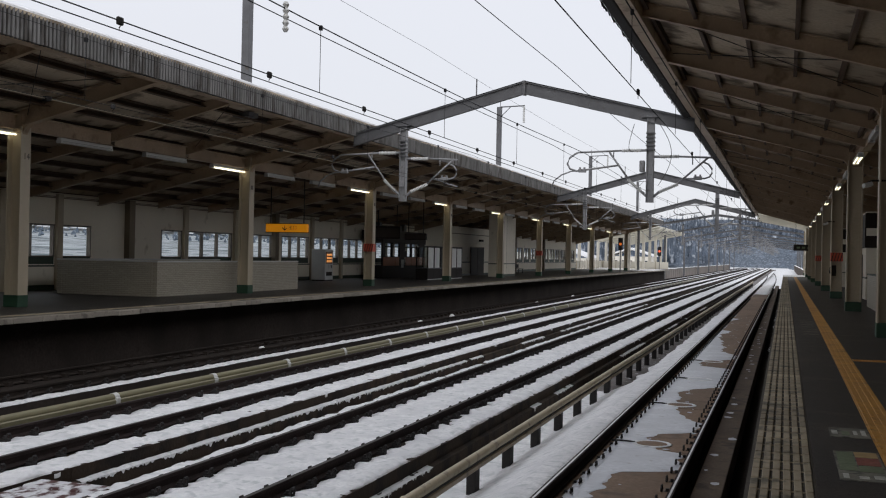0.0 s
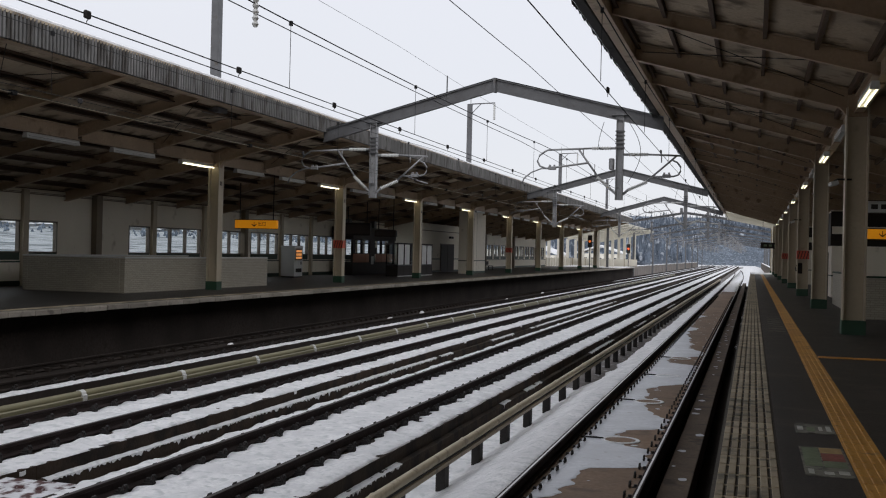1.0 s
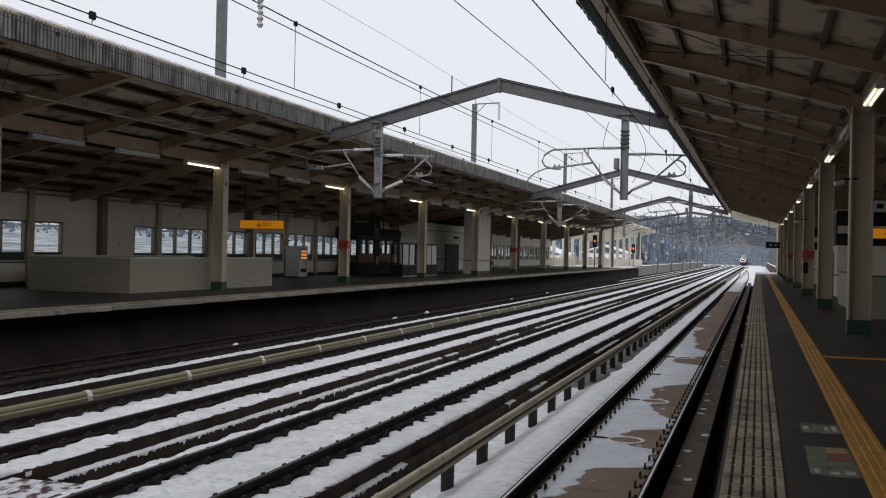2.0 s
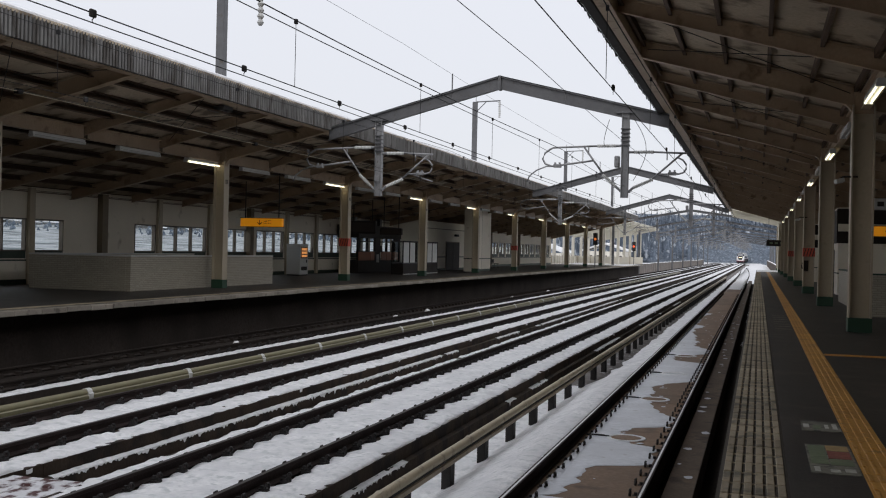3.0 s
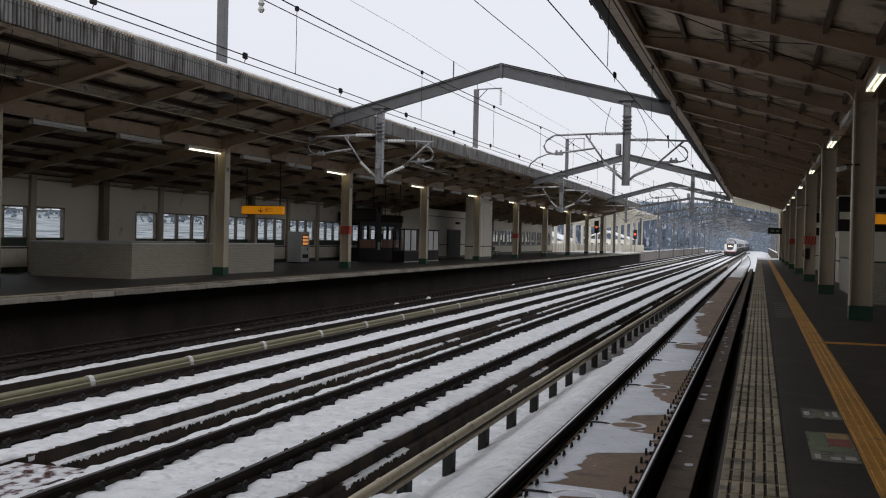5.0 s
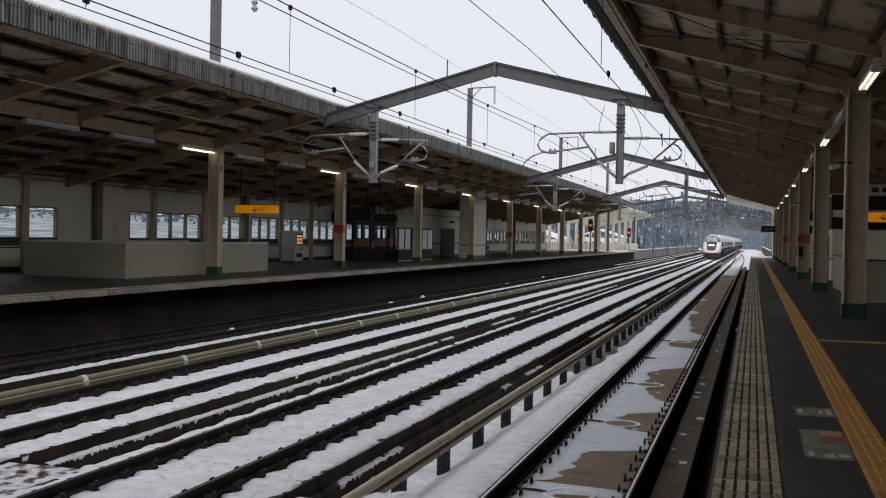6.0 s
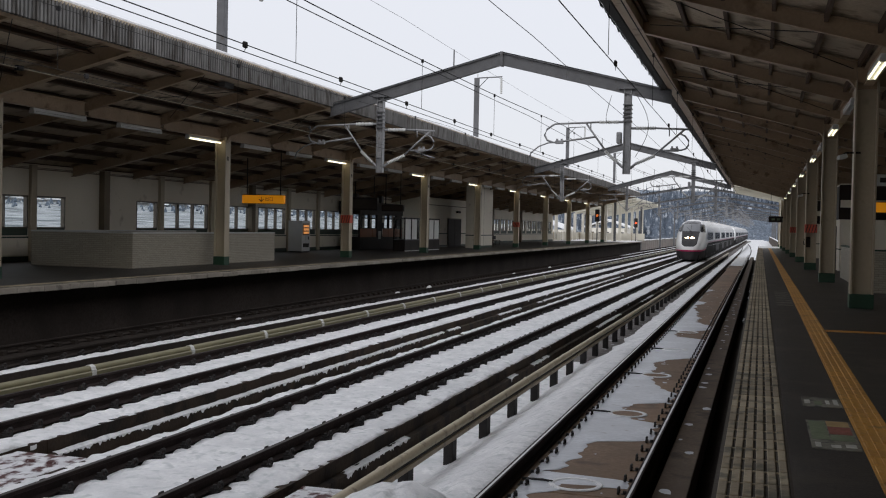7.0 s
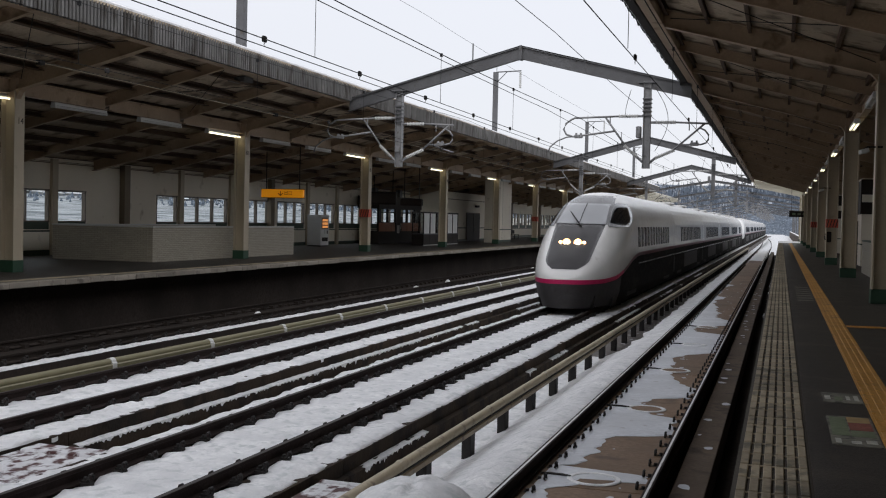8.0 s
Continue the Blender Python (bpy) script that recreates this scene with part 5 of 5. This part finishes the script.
def noise_wall(x, y0, y1, top):
    t = thing("noise_wall", "grey concrete trackside wall with snow on top", "wall", kind="structure")
    k = 0
    y = y0
    me = mesh_of("panel", block(-0.1, 0.1, 0.02, 3.98, -0.8, top, 0.01), FENCE)
    po = mesh_of("post", block(-0.16, 0.16, -0.12, 0.12, -0.8, top + 0.02, 0.01), FENCE)
    while y < y1:
        put("panel", me, t, (x, y, 0))
        put("post", po, t, (x, y, 0))
        y += 4
    tagged(part("snow", snow_strip(x - 0.2, x + 0.2, top + 0.06, y0, y1, 81 + x, 0.05, 0.08, 5), SNOW, t), kind="stuff")
    return t


noise_wall(-20.5, 165, 420, 1.0)


def end_fence():
    t = thing("platform_fence", "pale panel fence along the open platform end", "fence", at=(WALL_L, 141.5, DECK_Z))
    me, po = mesh_of("panel", block(-0.03, 0.03, 0.06, 1.94, 0.1, 1.15, 0.01), PALEFENCE), mesh_of("post", block(-0.06, 0.06, -0.06, 0.06, 0, 1.25, 0.01), CREAM)
    for k in range(11):
        put("panel", me, t, (0, 2.0 * k, 0))
        put("post", po, t, (0, 2.0 * k, 0))
    for k in range(5):
        put("panel", me, t, (0.1 + 2.0 * k, 21.2, 0), (0, 0, -math.pi / 2))
        put("post", po, t, (0.1 + 2.0 * k, 21.2, 0))
    return t


end_fence()
noise_wall(3.2, 140, 420, 1.3)


def woods():
    rnd = random.Random(11)
    bm = bmesh.new()
    for k in range(4200):
        y = rnd.uniform(430, 620)
        x = rnd.uniform(-230, 70)
        h = rnd.uniform(5, 11)
        if -24 < x < 9 and y < 565:
            # the line's cutting
            continue
        g = max(0, (y - 430) * 0.11) + 6 * noise.noise(Vector((x * 0.01, y * 0.01, 3)))
        r = h * rnd.uniform(0.1, 0.17)
        for j in range(6):
            z0 = g + h * (0.08 + 0.15 * j)
            rr = r * (1 - 0.15 * j)
            n = 6
            a0 = rnd.uniform(0, 6)
            tip = bm.verts.new((x + rnd.uniform(-0.2, 0.2), y, z0 + h * 0.3))
            ring = [bm.verts.new((x + rr * rnd.uniform(0.6, 1.15) * math.cos(a0 + 2 * math.pi * i / n), y + rr * math.sin(a0 + 2 * math.pi * i / n), z0 - rnd.uniform(0, 0.08) * h)) for i in range(n)]
            for i in range(n):
                bm.faces.new((ring[i], ring[(i + 1) % n], tip))
    tagged(part("woods", bm, WOODS), "snow-dusted dark conifer woods on a hillside, hazed in colour", "trees", kind="stuff")
    bm = bmesh.new()
    rows = []
    for j in range(10):
        y = 425 + 30 * j
        rows.append([bm.verts.new((-500 + 25 * i, y, -1.5 if i in (19, 20) and y < 560 else max(-0.85, (y - 430) * 0.11 + 6 * noise.noise(Vector(((-500 + 25 * i) * 0.01, y * 0.01, 3)))))) for i in range(32)])
    for a, b in zip(rows, rows[1:]):
        for i in range(31):
            bm.faces.new((a[i], a[i + 1], b[i + 1], b[i]))
    structure("hillside", bm, HILL, "snowy wooded hillside beyond the station, hazed in colour", "hill", True)


woods()


def town():
    rnd = random.Random(5)
    roofs, walls = bmesh.new(), bmesh.new()
    for k in range(2000):
        x = -rnd.uniform(190, 397)
        y = min(-x * rnd.uniform(0.5, 3.0), rnd.uniform(380, 520))
        z = (-x - 60) * 0.0615 - 1.2
        w, d, h = rnd.uniform(0.8, 2.0), rnd.uniform(1.2, 3.4), rnd.uniform(0.7, 1.7)
        solid(walls, x - w, x + w, y - d, y + d, z - 4, z + h)
        extruded(roofs, [(x - w - 0.3, z + h), (x, z + h + 0.3 * w), (x + w + 0.3, z + h)], y - d - 0.3, y + d + 0.3)
    trees = bmesh.new()
    for k in range(3600):
        x = -rnd.uniform(150, 398)
        y = min(-x * rnd.uniform(0.5, 3.0), rnd.uniform(380, 520))
        z = (-x - 60) * 0.0615 - 1.2
        r, h = rnd.uniform(0.3, 0.8), rnd.uniform(0.9, 2.2)
        tip = trees.verts.new((x, y, z + h))
        rg = [trees.verts.new((x + r * rnd.uniform(0.5, 1.2) * math.cos(i * 1.05), y + r * rnd.uniform(0.5, 1.2) * math.sin(i * 1.05), z + rnd.uniform(0, 0.7))) for i in range(6)]
        for i in range(6):
            trees.faces.new((rg[i], rg[(i + 1) % 6], tip))
    tagged(part("town_trees", trees, WOODS), "dark trees between distant houses, hazed in colour", "trees", kind="stuff")
    t = tagged(part("town_houses", walls, material("grey_house_walls", (0.22, 0.22, 0.22), 0.8, var=0.6, big=0.08, fine=0.6, bump=0)), "distant houses under snow on a slope", "houses", kind="stuff")
    part("roofs", roofs, SNOW, t)
    bm = bmesh.new()
    v = [bm.verts.new(p) for p in ((-60, -50, -0.9), (-60, 1300, -0.9), (-400, 1300, 20), (-400, -50, 20))]
    bm.faces.new(v)
    structure("snowy_slope", bm, SCRUB, "snowy slope outside the station windows", "ground")


town()


def snowy_house(x, y, w, d, h):
    t = thing("house", "pale low building with a thick snow-covered roof", "house", "buildings by the station", (x, y, -0.8))
    part("wall", block(-w, w, -d, d, 0, h, 0.02), PALEFENCE, t)
    part("roof", extruded(bmesh.new(), [(-w - 0.6, h), (0, h + 0.35 * w), (w + 0.6, h), (w + 0.6, h + 0.35), (0, h + 0.35 * w + 0.4), (-w - 0.6, h + 0.35)], -d - 0.5, d + 0.5), SNOW, t, "thick snow")
    for k in range(5):
        part("window", block(-w * 0.8 + k * 0.36 * w, -w * 0.8 + k * 0.36 * w + 0.2 * w, -d - 0.03, -d - 0.001, 0.45 * h, 0.75 * h), CARDARK, t)
    return t


CARDARK = material("dark_house_window", (0.05, 0.055, 0.065), 0.15, var=0.2)
snowy_house(-44.0, 215.0, 6.0, 6.0, 3.4)
snowy_house(-62.0, 250.0, 7.0, 6.0, 4.4)
snowy_house(-36.0, 262.0, 5.0, 5.0, 4.0)


# ---- the train ----
SPEED = 69.6
NOSE_Y = 33.2
WHITEPAINT = material("pearl_white_paint", (0.8, 0.79, 0.77), 0.18, var=0.05, big=0.8, fine=6, bump=0, world_space=False, stain=(0.6, 0.58, 0.55), amount=0.36)
# grimy lower-body paint, this copy darkened for the shaded sides
GREYPAINT = material("shaded_grimy_grey_paint", (0.011, 0.0105, 0.01), 0.75, spec=0.08, var=0.25, big=0.8, fine=9, bump=0, world_space=False, stain=(0.028, 0.025, 0.022), amount=0.45, stretch=(1, 0.25, 1))
# lighter copy of the lower-body paint, where sky and snow light it
SKIRT = material("lit_grey_paint", (0.048, 0.045, 0.046), 0.6, spec=0.2, var=0.3, big=1.2, fine=9, bump=0, world_space=False, stain=(0.04, 0.037, 0.036), amount=0.48)
PINK = material("magenta_stripe_paint", (0.5, 0.012, 0.1), 0.3, var=0.08, bump=0, world_space=False)
# the magenta stripe again, darkened where the train's side lies in shadow
DULLPINK = material("shaded_stripe_paint", (0.16, 0.02, 0.05), 0.4, var=0.3, bump=0, world_space=False)
CABGREY = material("cab_grey_paint", (0.2, 0.2, 0.205), 0.25, var=0.1, bump=0, world_space=False)
MASK = material("dark_nose_panel", (0.085, 0.08, 0.082), 0.18, var=0.12, big=1.5, bump=0, world_space=False)
# pale base colour stands for the sky reflected in the windscreen
SHIELD = material("pale_windscreen_glass", (0.5, 0.51, 0.53), 0.12, var=0.05, bump=0, world_space=False, spec=0.9)
BLACKGLASS = material("black_side_glass", (0.012, 0.013, 0.016), 0.06, var=0.1, bump=0, world_space=False)
CARGLASS = material("dark_carriage_window", (0.018, 0.019, 0.022), 0.25, spec=0.15, var=0.1, bump=0, world_space=False)
BEAMLIGHT = glowing("headlight_glow", (1.0, 0.86, 0.62), 12.0)
# orange glow bleeding round each headlight, painted as a larger emissive disc
HALO = glowing("headlight_halo", (1.0, 0.5, 0.2), 2.4)
RUBBER = material("black_gangway", (0.02, 0.02, 0.02), 0.7, bump=0, world_space=False)

TOPS = ((0, 1.05), (0.1, 1.2), (0.3, 1.4), (0.6, 1.62), (1.0, 1.86), (1.5, 2.14), (2.1, 2.47), (2.8, 2.84), (3.6, 3.24), (4.4, 3.58), (5.2, 3.82), (6.2, 3.98), (7.5, 4.05))


def curve_at(tab, s):
    for (a, p), (b, q) in zip(tab, tab[1:]):
        if s <= b:
            u = max(0, (s - a) / (b - a))
            return p + (q - p) * u
    return tab[-1][1]


def width(s):
    return 1.475 * max(0.0012, 1 - (1 - min(s / 5.0, 1)) ** 2.6) ** 0.36


def waist(s):
    return curve_at(((0, 0.95), (1.2, 0.96), (2.5, 1.04), (4, 1.28), (5.5, 1.55), (7, 1.7), (9, 1.74)), s)


def ring(s):
    """Half outline from the bottom up: (x, z), with the stripe's two levels at places 2 and 3."""
    w, zt, zs = width(s), curve_at(TOPS, s), waist(s)
    zm = max(zs + 0.1, 0.15 + (zt - 0.15) * 0.5)
    low = 0.92 + 0.02 * min(1, s / 4)
    tuck = 0.12 * max(0, 1 - s / 4)
    out = [(w * (low - 0.05 - tuck), 0.1), (w * (low + 0.03 - 0.4 * tuck), 0.5), (w * (low + 0.062), zs - 0.075), (w * (low + 0.07), zs + 0.065)]
    n = 2.5
    for k in range(11):
        a = radians(90 * k / 10)
        out.append((w * max(0, math.cos(a)) ** (2 / n), zm + (zt - zm) * math.sin(a) ** (2 / n)))
    return out


STATIONS = [0, 0.01, 0.03, 0.06, 0.1, 0.15, 0.22, 0.3, 0.4, 0.5, 0.75, 1.0, 1.3, 1.6, 2.0, 2.4, 2.8, 3.2, 3.6, 4.0, 4.5, 5.0, 5.6, 6.2, 7.0, 8.0, 22.0]


def shell(i0, i1, s0=0.0, s1=99.0):
    """The skin of the leading car between two levels of its rings, both sides."""
    bm = bmesh.new()
    rows = []
    for s in (q for q in STATIONS if s0 <= q <= s1):
        h = ring(s)[i0:i1 + 1]
        # round the very tip
        yy = s
        row = [bm.verts.new((-x, yy, z)) for x, z in h]
        row2 = [bm.verts.new((x, yy, z)) for x, z in h]
        rows.append((row, row2))
    for (a, a2), (b, b2) in zip(rows, rows[1:]):
        for p, q in ((a, b), (a2, b2)):
            for i in range(len(p) - 1):
                bm.faces.new((p[i], p[i + 1], q[i + 1], q[i]))
    a, a2 = rows[0]
    for i in range(len(a) - 1 if s0 == 0 else 0):
        # blunt front, bowed between the two sides
        bm.faces.new((a[i], a2[i], a2[i + 1], a[i + 1])) if (a[i].co - a2[i].co).length > 1e-4 and (a[i + 1].co - a2[i + 1].co).length > 1e-4 else None
    bmesh.ops.remove_doubles(bm, verts=bm.verts, dist=1e-4)
    return bm


def skin_y(x, z):
    """How far back the nose lies at a place of its front view."""
    lo, hi = 0.0, 8.0
    for _ in range(30):
        s = (lo + hi) / 2
        r = ring(s)
        ins = False
        for (x0, z0), (x1, z1) in zip(r, r[1:]):
            if z0 <= z <= z1 and z1 > z0:
                ins = abs(x) <= x0 + (x1 - x0) * (z - z0) / (z1 - z0)
                break
        lo, hi = (lo, s) if ins else (s, hi)
    return hi


def skin_panel(rows, out, n=14):
    """A thin panel on the nose. rows: (z, x_left, x_right)."""
    bm = bmesh.new()
    g = []
    for z, a, b in rows:
        g.append([bm.verts.new((a + (b - a) * k / n, skin_y(a + (b - a) * k / n, z) - out, z + out * 0.6)) for k in range(n + 1)])
    for p, q in zip(g, g[1:]):
        for i in range(n):
            bm.faces.new((p[i], p[i + 1], q[i + 1], q[i]))
    r = bmesh.ops.solidify(bm, geom=bm.faces[:], thickness=0.012)
    return bm


def bogie(parent, y):
    b = bmesh.new()
    for s in (-1, 1):
        solid(b, s * 1.05 - 0.1, s * 1.05 + 0.1, y - 1.6, y + 1.6, 0.35, 0.7, 0.03)
        for w in (-1.25, 1.25):
            tube(b, [(s * 0.7, y + w, 0.43), (s * 0.83, y + w, 0.43)], 0.43, 18)
    for w in (-1.25, 1.25):
        tube(b, [(-0.9, y + w, 0.43), (0.9, y + w, 0.43)], 0.08, 8)
    return part("bogie", b, IRON, parent, "dark wheel bogie")


def fit_out(car, y0, length, first):
    """Windows, doors and gear of one car."""
    r = ring(12.0)

    def side_x(z):
        for (x0, z0), (x1, z1) in zip(r, r[1:]):
            if z0 <= z <= z1:
                return x0 + (x1 - x0) * (z - z0) / (z1 - z0)
        return r[-1][0]

    for s in (-1, 1):
        # added pale strip draws the snow reflected along the skirt
        part("skirt_ledge", block(*sorted((s * 1.455, s * 1.483)), y0 + (7.6 if first else 0.3), y0 + length - 0.4, 1.34, 1.385, 0.006), CABGREY, car, "pale strip painting the snow's reflection on the skirt")
        if not first:
            # lighter panel also carries snow light in its colour
            part("skirt_panel", block(*sorted((s * 1.45, s * 1.472)), y0 + 5.4, y0 + length - 5.6, 0.5, 1.28, 0.01), SKIRT, car, "skirt panel, lighter for reflected snow")
    za, zb = 1.98, 2.74
    a, b = (7.2 if first else 3.0), length - 2.6
    n = int((b - a) / 0.98)
    bm = bmesh.new()
    for s in (-1, 1):
        zl = [za + (zb - za) * q / 4 for q in range(5)]
        for k in range(n):
            y = a + 0.98 * k
            bm2 = bmesh.new()
            v = [[bm2.verts.new((s * (side_x(z) + e), y + q, z)) for e in (0.022, -0.02) for q in (0, 0.5)] for z in zl]
            for p, q in zip(v, v[1:]):
                bm2.faces.new((p[0], p[1], q[1], q[0]))
                bm2.faces.new((p[0], q[0], q[2], p[2]))
                bm2.faces.new((p[1], p[3], q[3], q[1]))
            bm2.faces.new((v[0][0], v[0][2], v[0][3], v[0][1]))
            bm2.faces.new((v[-1][0], v[-1][1], v[-1][3], v[-1][2]))
            bmesh.ops.translate(bm2, verts=bm2.verts, vec=(0, y0, 0))
            part("window", bm2, CARGLASS, car, "dark carriage window")
        for y in ((5.6, length - 1.9) if first else (1.5, length - 1.6)):
            zs = (1.35, 2.2, 3.1)
            bm2 = bmesh.new()
            for q in (y, y + 0.8):
                prev = None
                for z in zs:
                    x = (side_x(z) + 0.004) * s
                    v = (bm2.verts.new((x, y0 + q - 0.012, z)), bm2.verts.new((x, y0 + q + 0.012, z)))
                    if prev:
                        bm2.faces.new((prev[0], prev[1], v[1], v[0]))
                    prev = v
            part("door_seam", bm2, RUBBER, car)
    for y in ((6.2, length - 3.4) if first else (3.2, length - 3.4)):
        bogie(car, y0 + y)
        for s in (-1, 1):
            part("bogie_opening", block(*sorted((s * 1.25, s * 1.4)), y0 + y - 1.3, y0 + y + 1.3, 0.24, 0.8, 0.03), RUBBER, car, "dark bogie opening")
            part("end_gap", block(*sorted((s * 1.3, s * 1.462)), y0 + length - 0.5, y0 + length - 0.1, 0.45, 1.6, 0.02), RUBBER, car)
    for k in range(0 if first else 2):
        q = y0 + length * (0.3 + 0.4 * k)
        part("roof_unit", block(-0.7, 0.7, q - 1.0, q + 1.0, 3.98, 4.11, 0.05), WHITEPAINT, car, "low roof equipment cover")


def car_parts(t, y0, length, first=False):
    if first:
        car = part("lead_car", shell(3, 14), WHITEPAINT, t, "pearl-white streamlined lead car", True)
        # one paint in two tones: shaded sides, skylit front
        part("lower_shell", shell(0, 2, 3.2), GREYPAINT, car, "grimy lower body, darkened for shade", True)
        part("front_skirt", shell(0, 2, 0, 3.2), SKIRT, car, "stained grey front skirt, lighter for skylight", True)
        part("stripe", shell(2, 3, 0, 3.6), PINK, car, "magenta waist stripe", True)
        part("stripe", shell(2, 3, 3.6), DULLPINK, car, "stripe darkened for the side's shade", True)
    else:
        r = ring(12.0)
        full = [(-x, z) for x, z in r[3:]] + [(x, z) for x, z in r[3:][::-1]]
        car = part("car", extruded(bmesh.new(), full[:-1] if full[0] == full[-1] else full, y0 + 0.1, y0 + length - 0.1), WHITEPAINT, t, "pearl-white carriage")
        low = [(-x, z) for x, z in r[:3]][::-1] + [(x, z) for x, z in r[:3]]
        part("lower_shell", extruded(bmesh.new(), low, y0 + 0.1, y0 + length - 0.1), GREYPAINT, car, "grimy grey lower body, darkened for shade")
        for s in (-1, 1):
            x = r[2][0]
            part("stripe", block(*sorted((s * (x - 0.01), s * (x + 0.005))), y0 + 0.1, y0 + length - 0.1, r[2][1], r[3][1]), DULLPINK, car)
        part("gangway", extruded(bmesh.new(), [(p * 0.97, 0.1 + q * 0.965) for p, q in (full[:-1] if full[0] == full[-1] else full)], y0 - 0.15, y0 + 0.15), RUBBER, car)
    fit_out(car, y0, length, first)
    return car


def express_train():
    t = thing("express_train", "white and grey high-speed train with a magenta stripe on snowy track", "train")
    lead = car_parts(t, 0.0, 22.0, True)
    # dark nose panel from the bumper to the windscreen
    rows = []
    for k in range(20):
        u = (k / 19) ** 1.6
        z = 1.34 + (2.8 - 1.34) * u
        x = 0.7 + 0.16 * u - 0.3 * (1 - min(1, u * 4.5)) ** 2.2
        rows.append((z, -x, x))
    part("nose_panel", skin_panel(rows, 0.012), MASK, lead, "dark grey nose panel", True)
    rows = [(2.8 + (3.86 - 2.8) * k / 10, -(1.0 - 0.28 * (k / 10) ** 2), 1.0 - 0.28 * (k / 10) ** 2) for k in range(11)]
    part("screen_frame", skin_panel(rows, 0.014), CABGREY, lead, "grey windscreen surround", True)
    rows = [(2.82 + (3.54 - 2.82) * k / 8, -(0.86 - 0.1 * k / 8), 0.86 - 0.1 * k / 8) for k in range(9)]
    part("windscreen", skin_panel(rows, 0.02), SHIELD, lead, "windscreen with its reflection painted pale", True)
    for s in (-1, 1):
        rows = []
        for k in range(6):
            z = 2.72 + 0.84 * k / 5
            a, b = 0.95 - 0.08 * k / 5, 1.4 - 0.3 * (k / 5) ** 2
            rows.append((z, *sorted((s * a, s * b))))
        part("side_window", skin_panel(rows, 0.04, 10), BLACKGLASS, lead, "black cab side window", True)
        for x, r in ((0.19, 0.088), (0.4, 0.038)):
            z = 2.17
            y = skin_y(s * x, z)
            lamp = part("headlight", tube(bmesh.new(), [(s * x, y + 0.03, z), (s * x, y - 0.045, z + 0.025)], r * 1.55, 16), HALO, lead, "lit headlight")
            part("bulb", tube(bmesh.new(), [(s * x, y - 0.045, z + 0.025), (s * x, y - 0.06, z + 0.03)], r * 1.0, 14), BEAMLIGHT, lamp)
    part("screen_pillar", tube(bmesh.new(), [(0.0, skin_y(0.0, 2.83 + 0.7 * k / 8) - 0.03, 2.85 + 0.7 * k / 8) for k in range(9)], 0.014, 5), IRON, lead, "thin dark line down the windscreen")
    part("wiper", tube(bmesh.new(), [(0.12 - 0.57 * k / 8, skin_y(0.12 - 0.57 * k / 8, 2.72 + 0.5 * k / 8) - 0.07, 2.74 + 0.5 * k / 8) for k in range(9)], 0.02, 5, [0.03 - 0.015 * k / 8 for k in range(9)]), IRON, lead, "black wiper")
    part("coupler_cover", block(-0.3, 0.3, 0.06, 0.5, 0.22, 0.42, 0.06), GREYPAINT, lead)
    part("snow_plough", extruded(bmesh.new(), [(-0.85, 0.08), (0.85, 0.08), (0.95, 0.5), (-0.95, 0.5)], 0.75, 2.2), GREYPAINT, lead)
    # solid black block added to keep light out beneath the lead car
    part("underframe", block(-1.25, 1.25, 2.4, 21.8, 0.06, 0.9), RUBBER, lead)
    y = 22.0
    for k in range(4):
        car_parts(t, y, 20.5)
        y += 20.5
    tail = car_parts(t, y, 12.4)
    # two white noses coupled between the sets
    for at_y, way in ((y + 20.4, -1), (y + 20.9, 1)):
        for name, i0, i1, mat in (("coupled_nose", 3, 14, WHITEPAINT), ("nose_skirt", 0, 3, GREYPAINT)):
            bm = shell(i0, i1, 0, 8.0)
            for v in bm.verts:
                v.co.y = at_y + way * v.co.y
            part(name, bm, mat, tail, "white nose of a coupled train set" if i0 else "", True)
    y += 20.9 + 8.0
    for k in range(9):
        car_parts(t, y, 25.0)
        y += 25.0
    return t


train = express_train()


def motions():
    walk(train, [(0.1 * k, pose(T1, NOSE_Y + (8.0 - 0.1 * k) * SPEED + 1.15 * (8.0 - 0.1 * k) ** 2, 0)) for k in range(81)])


motions()
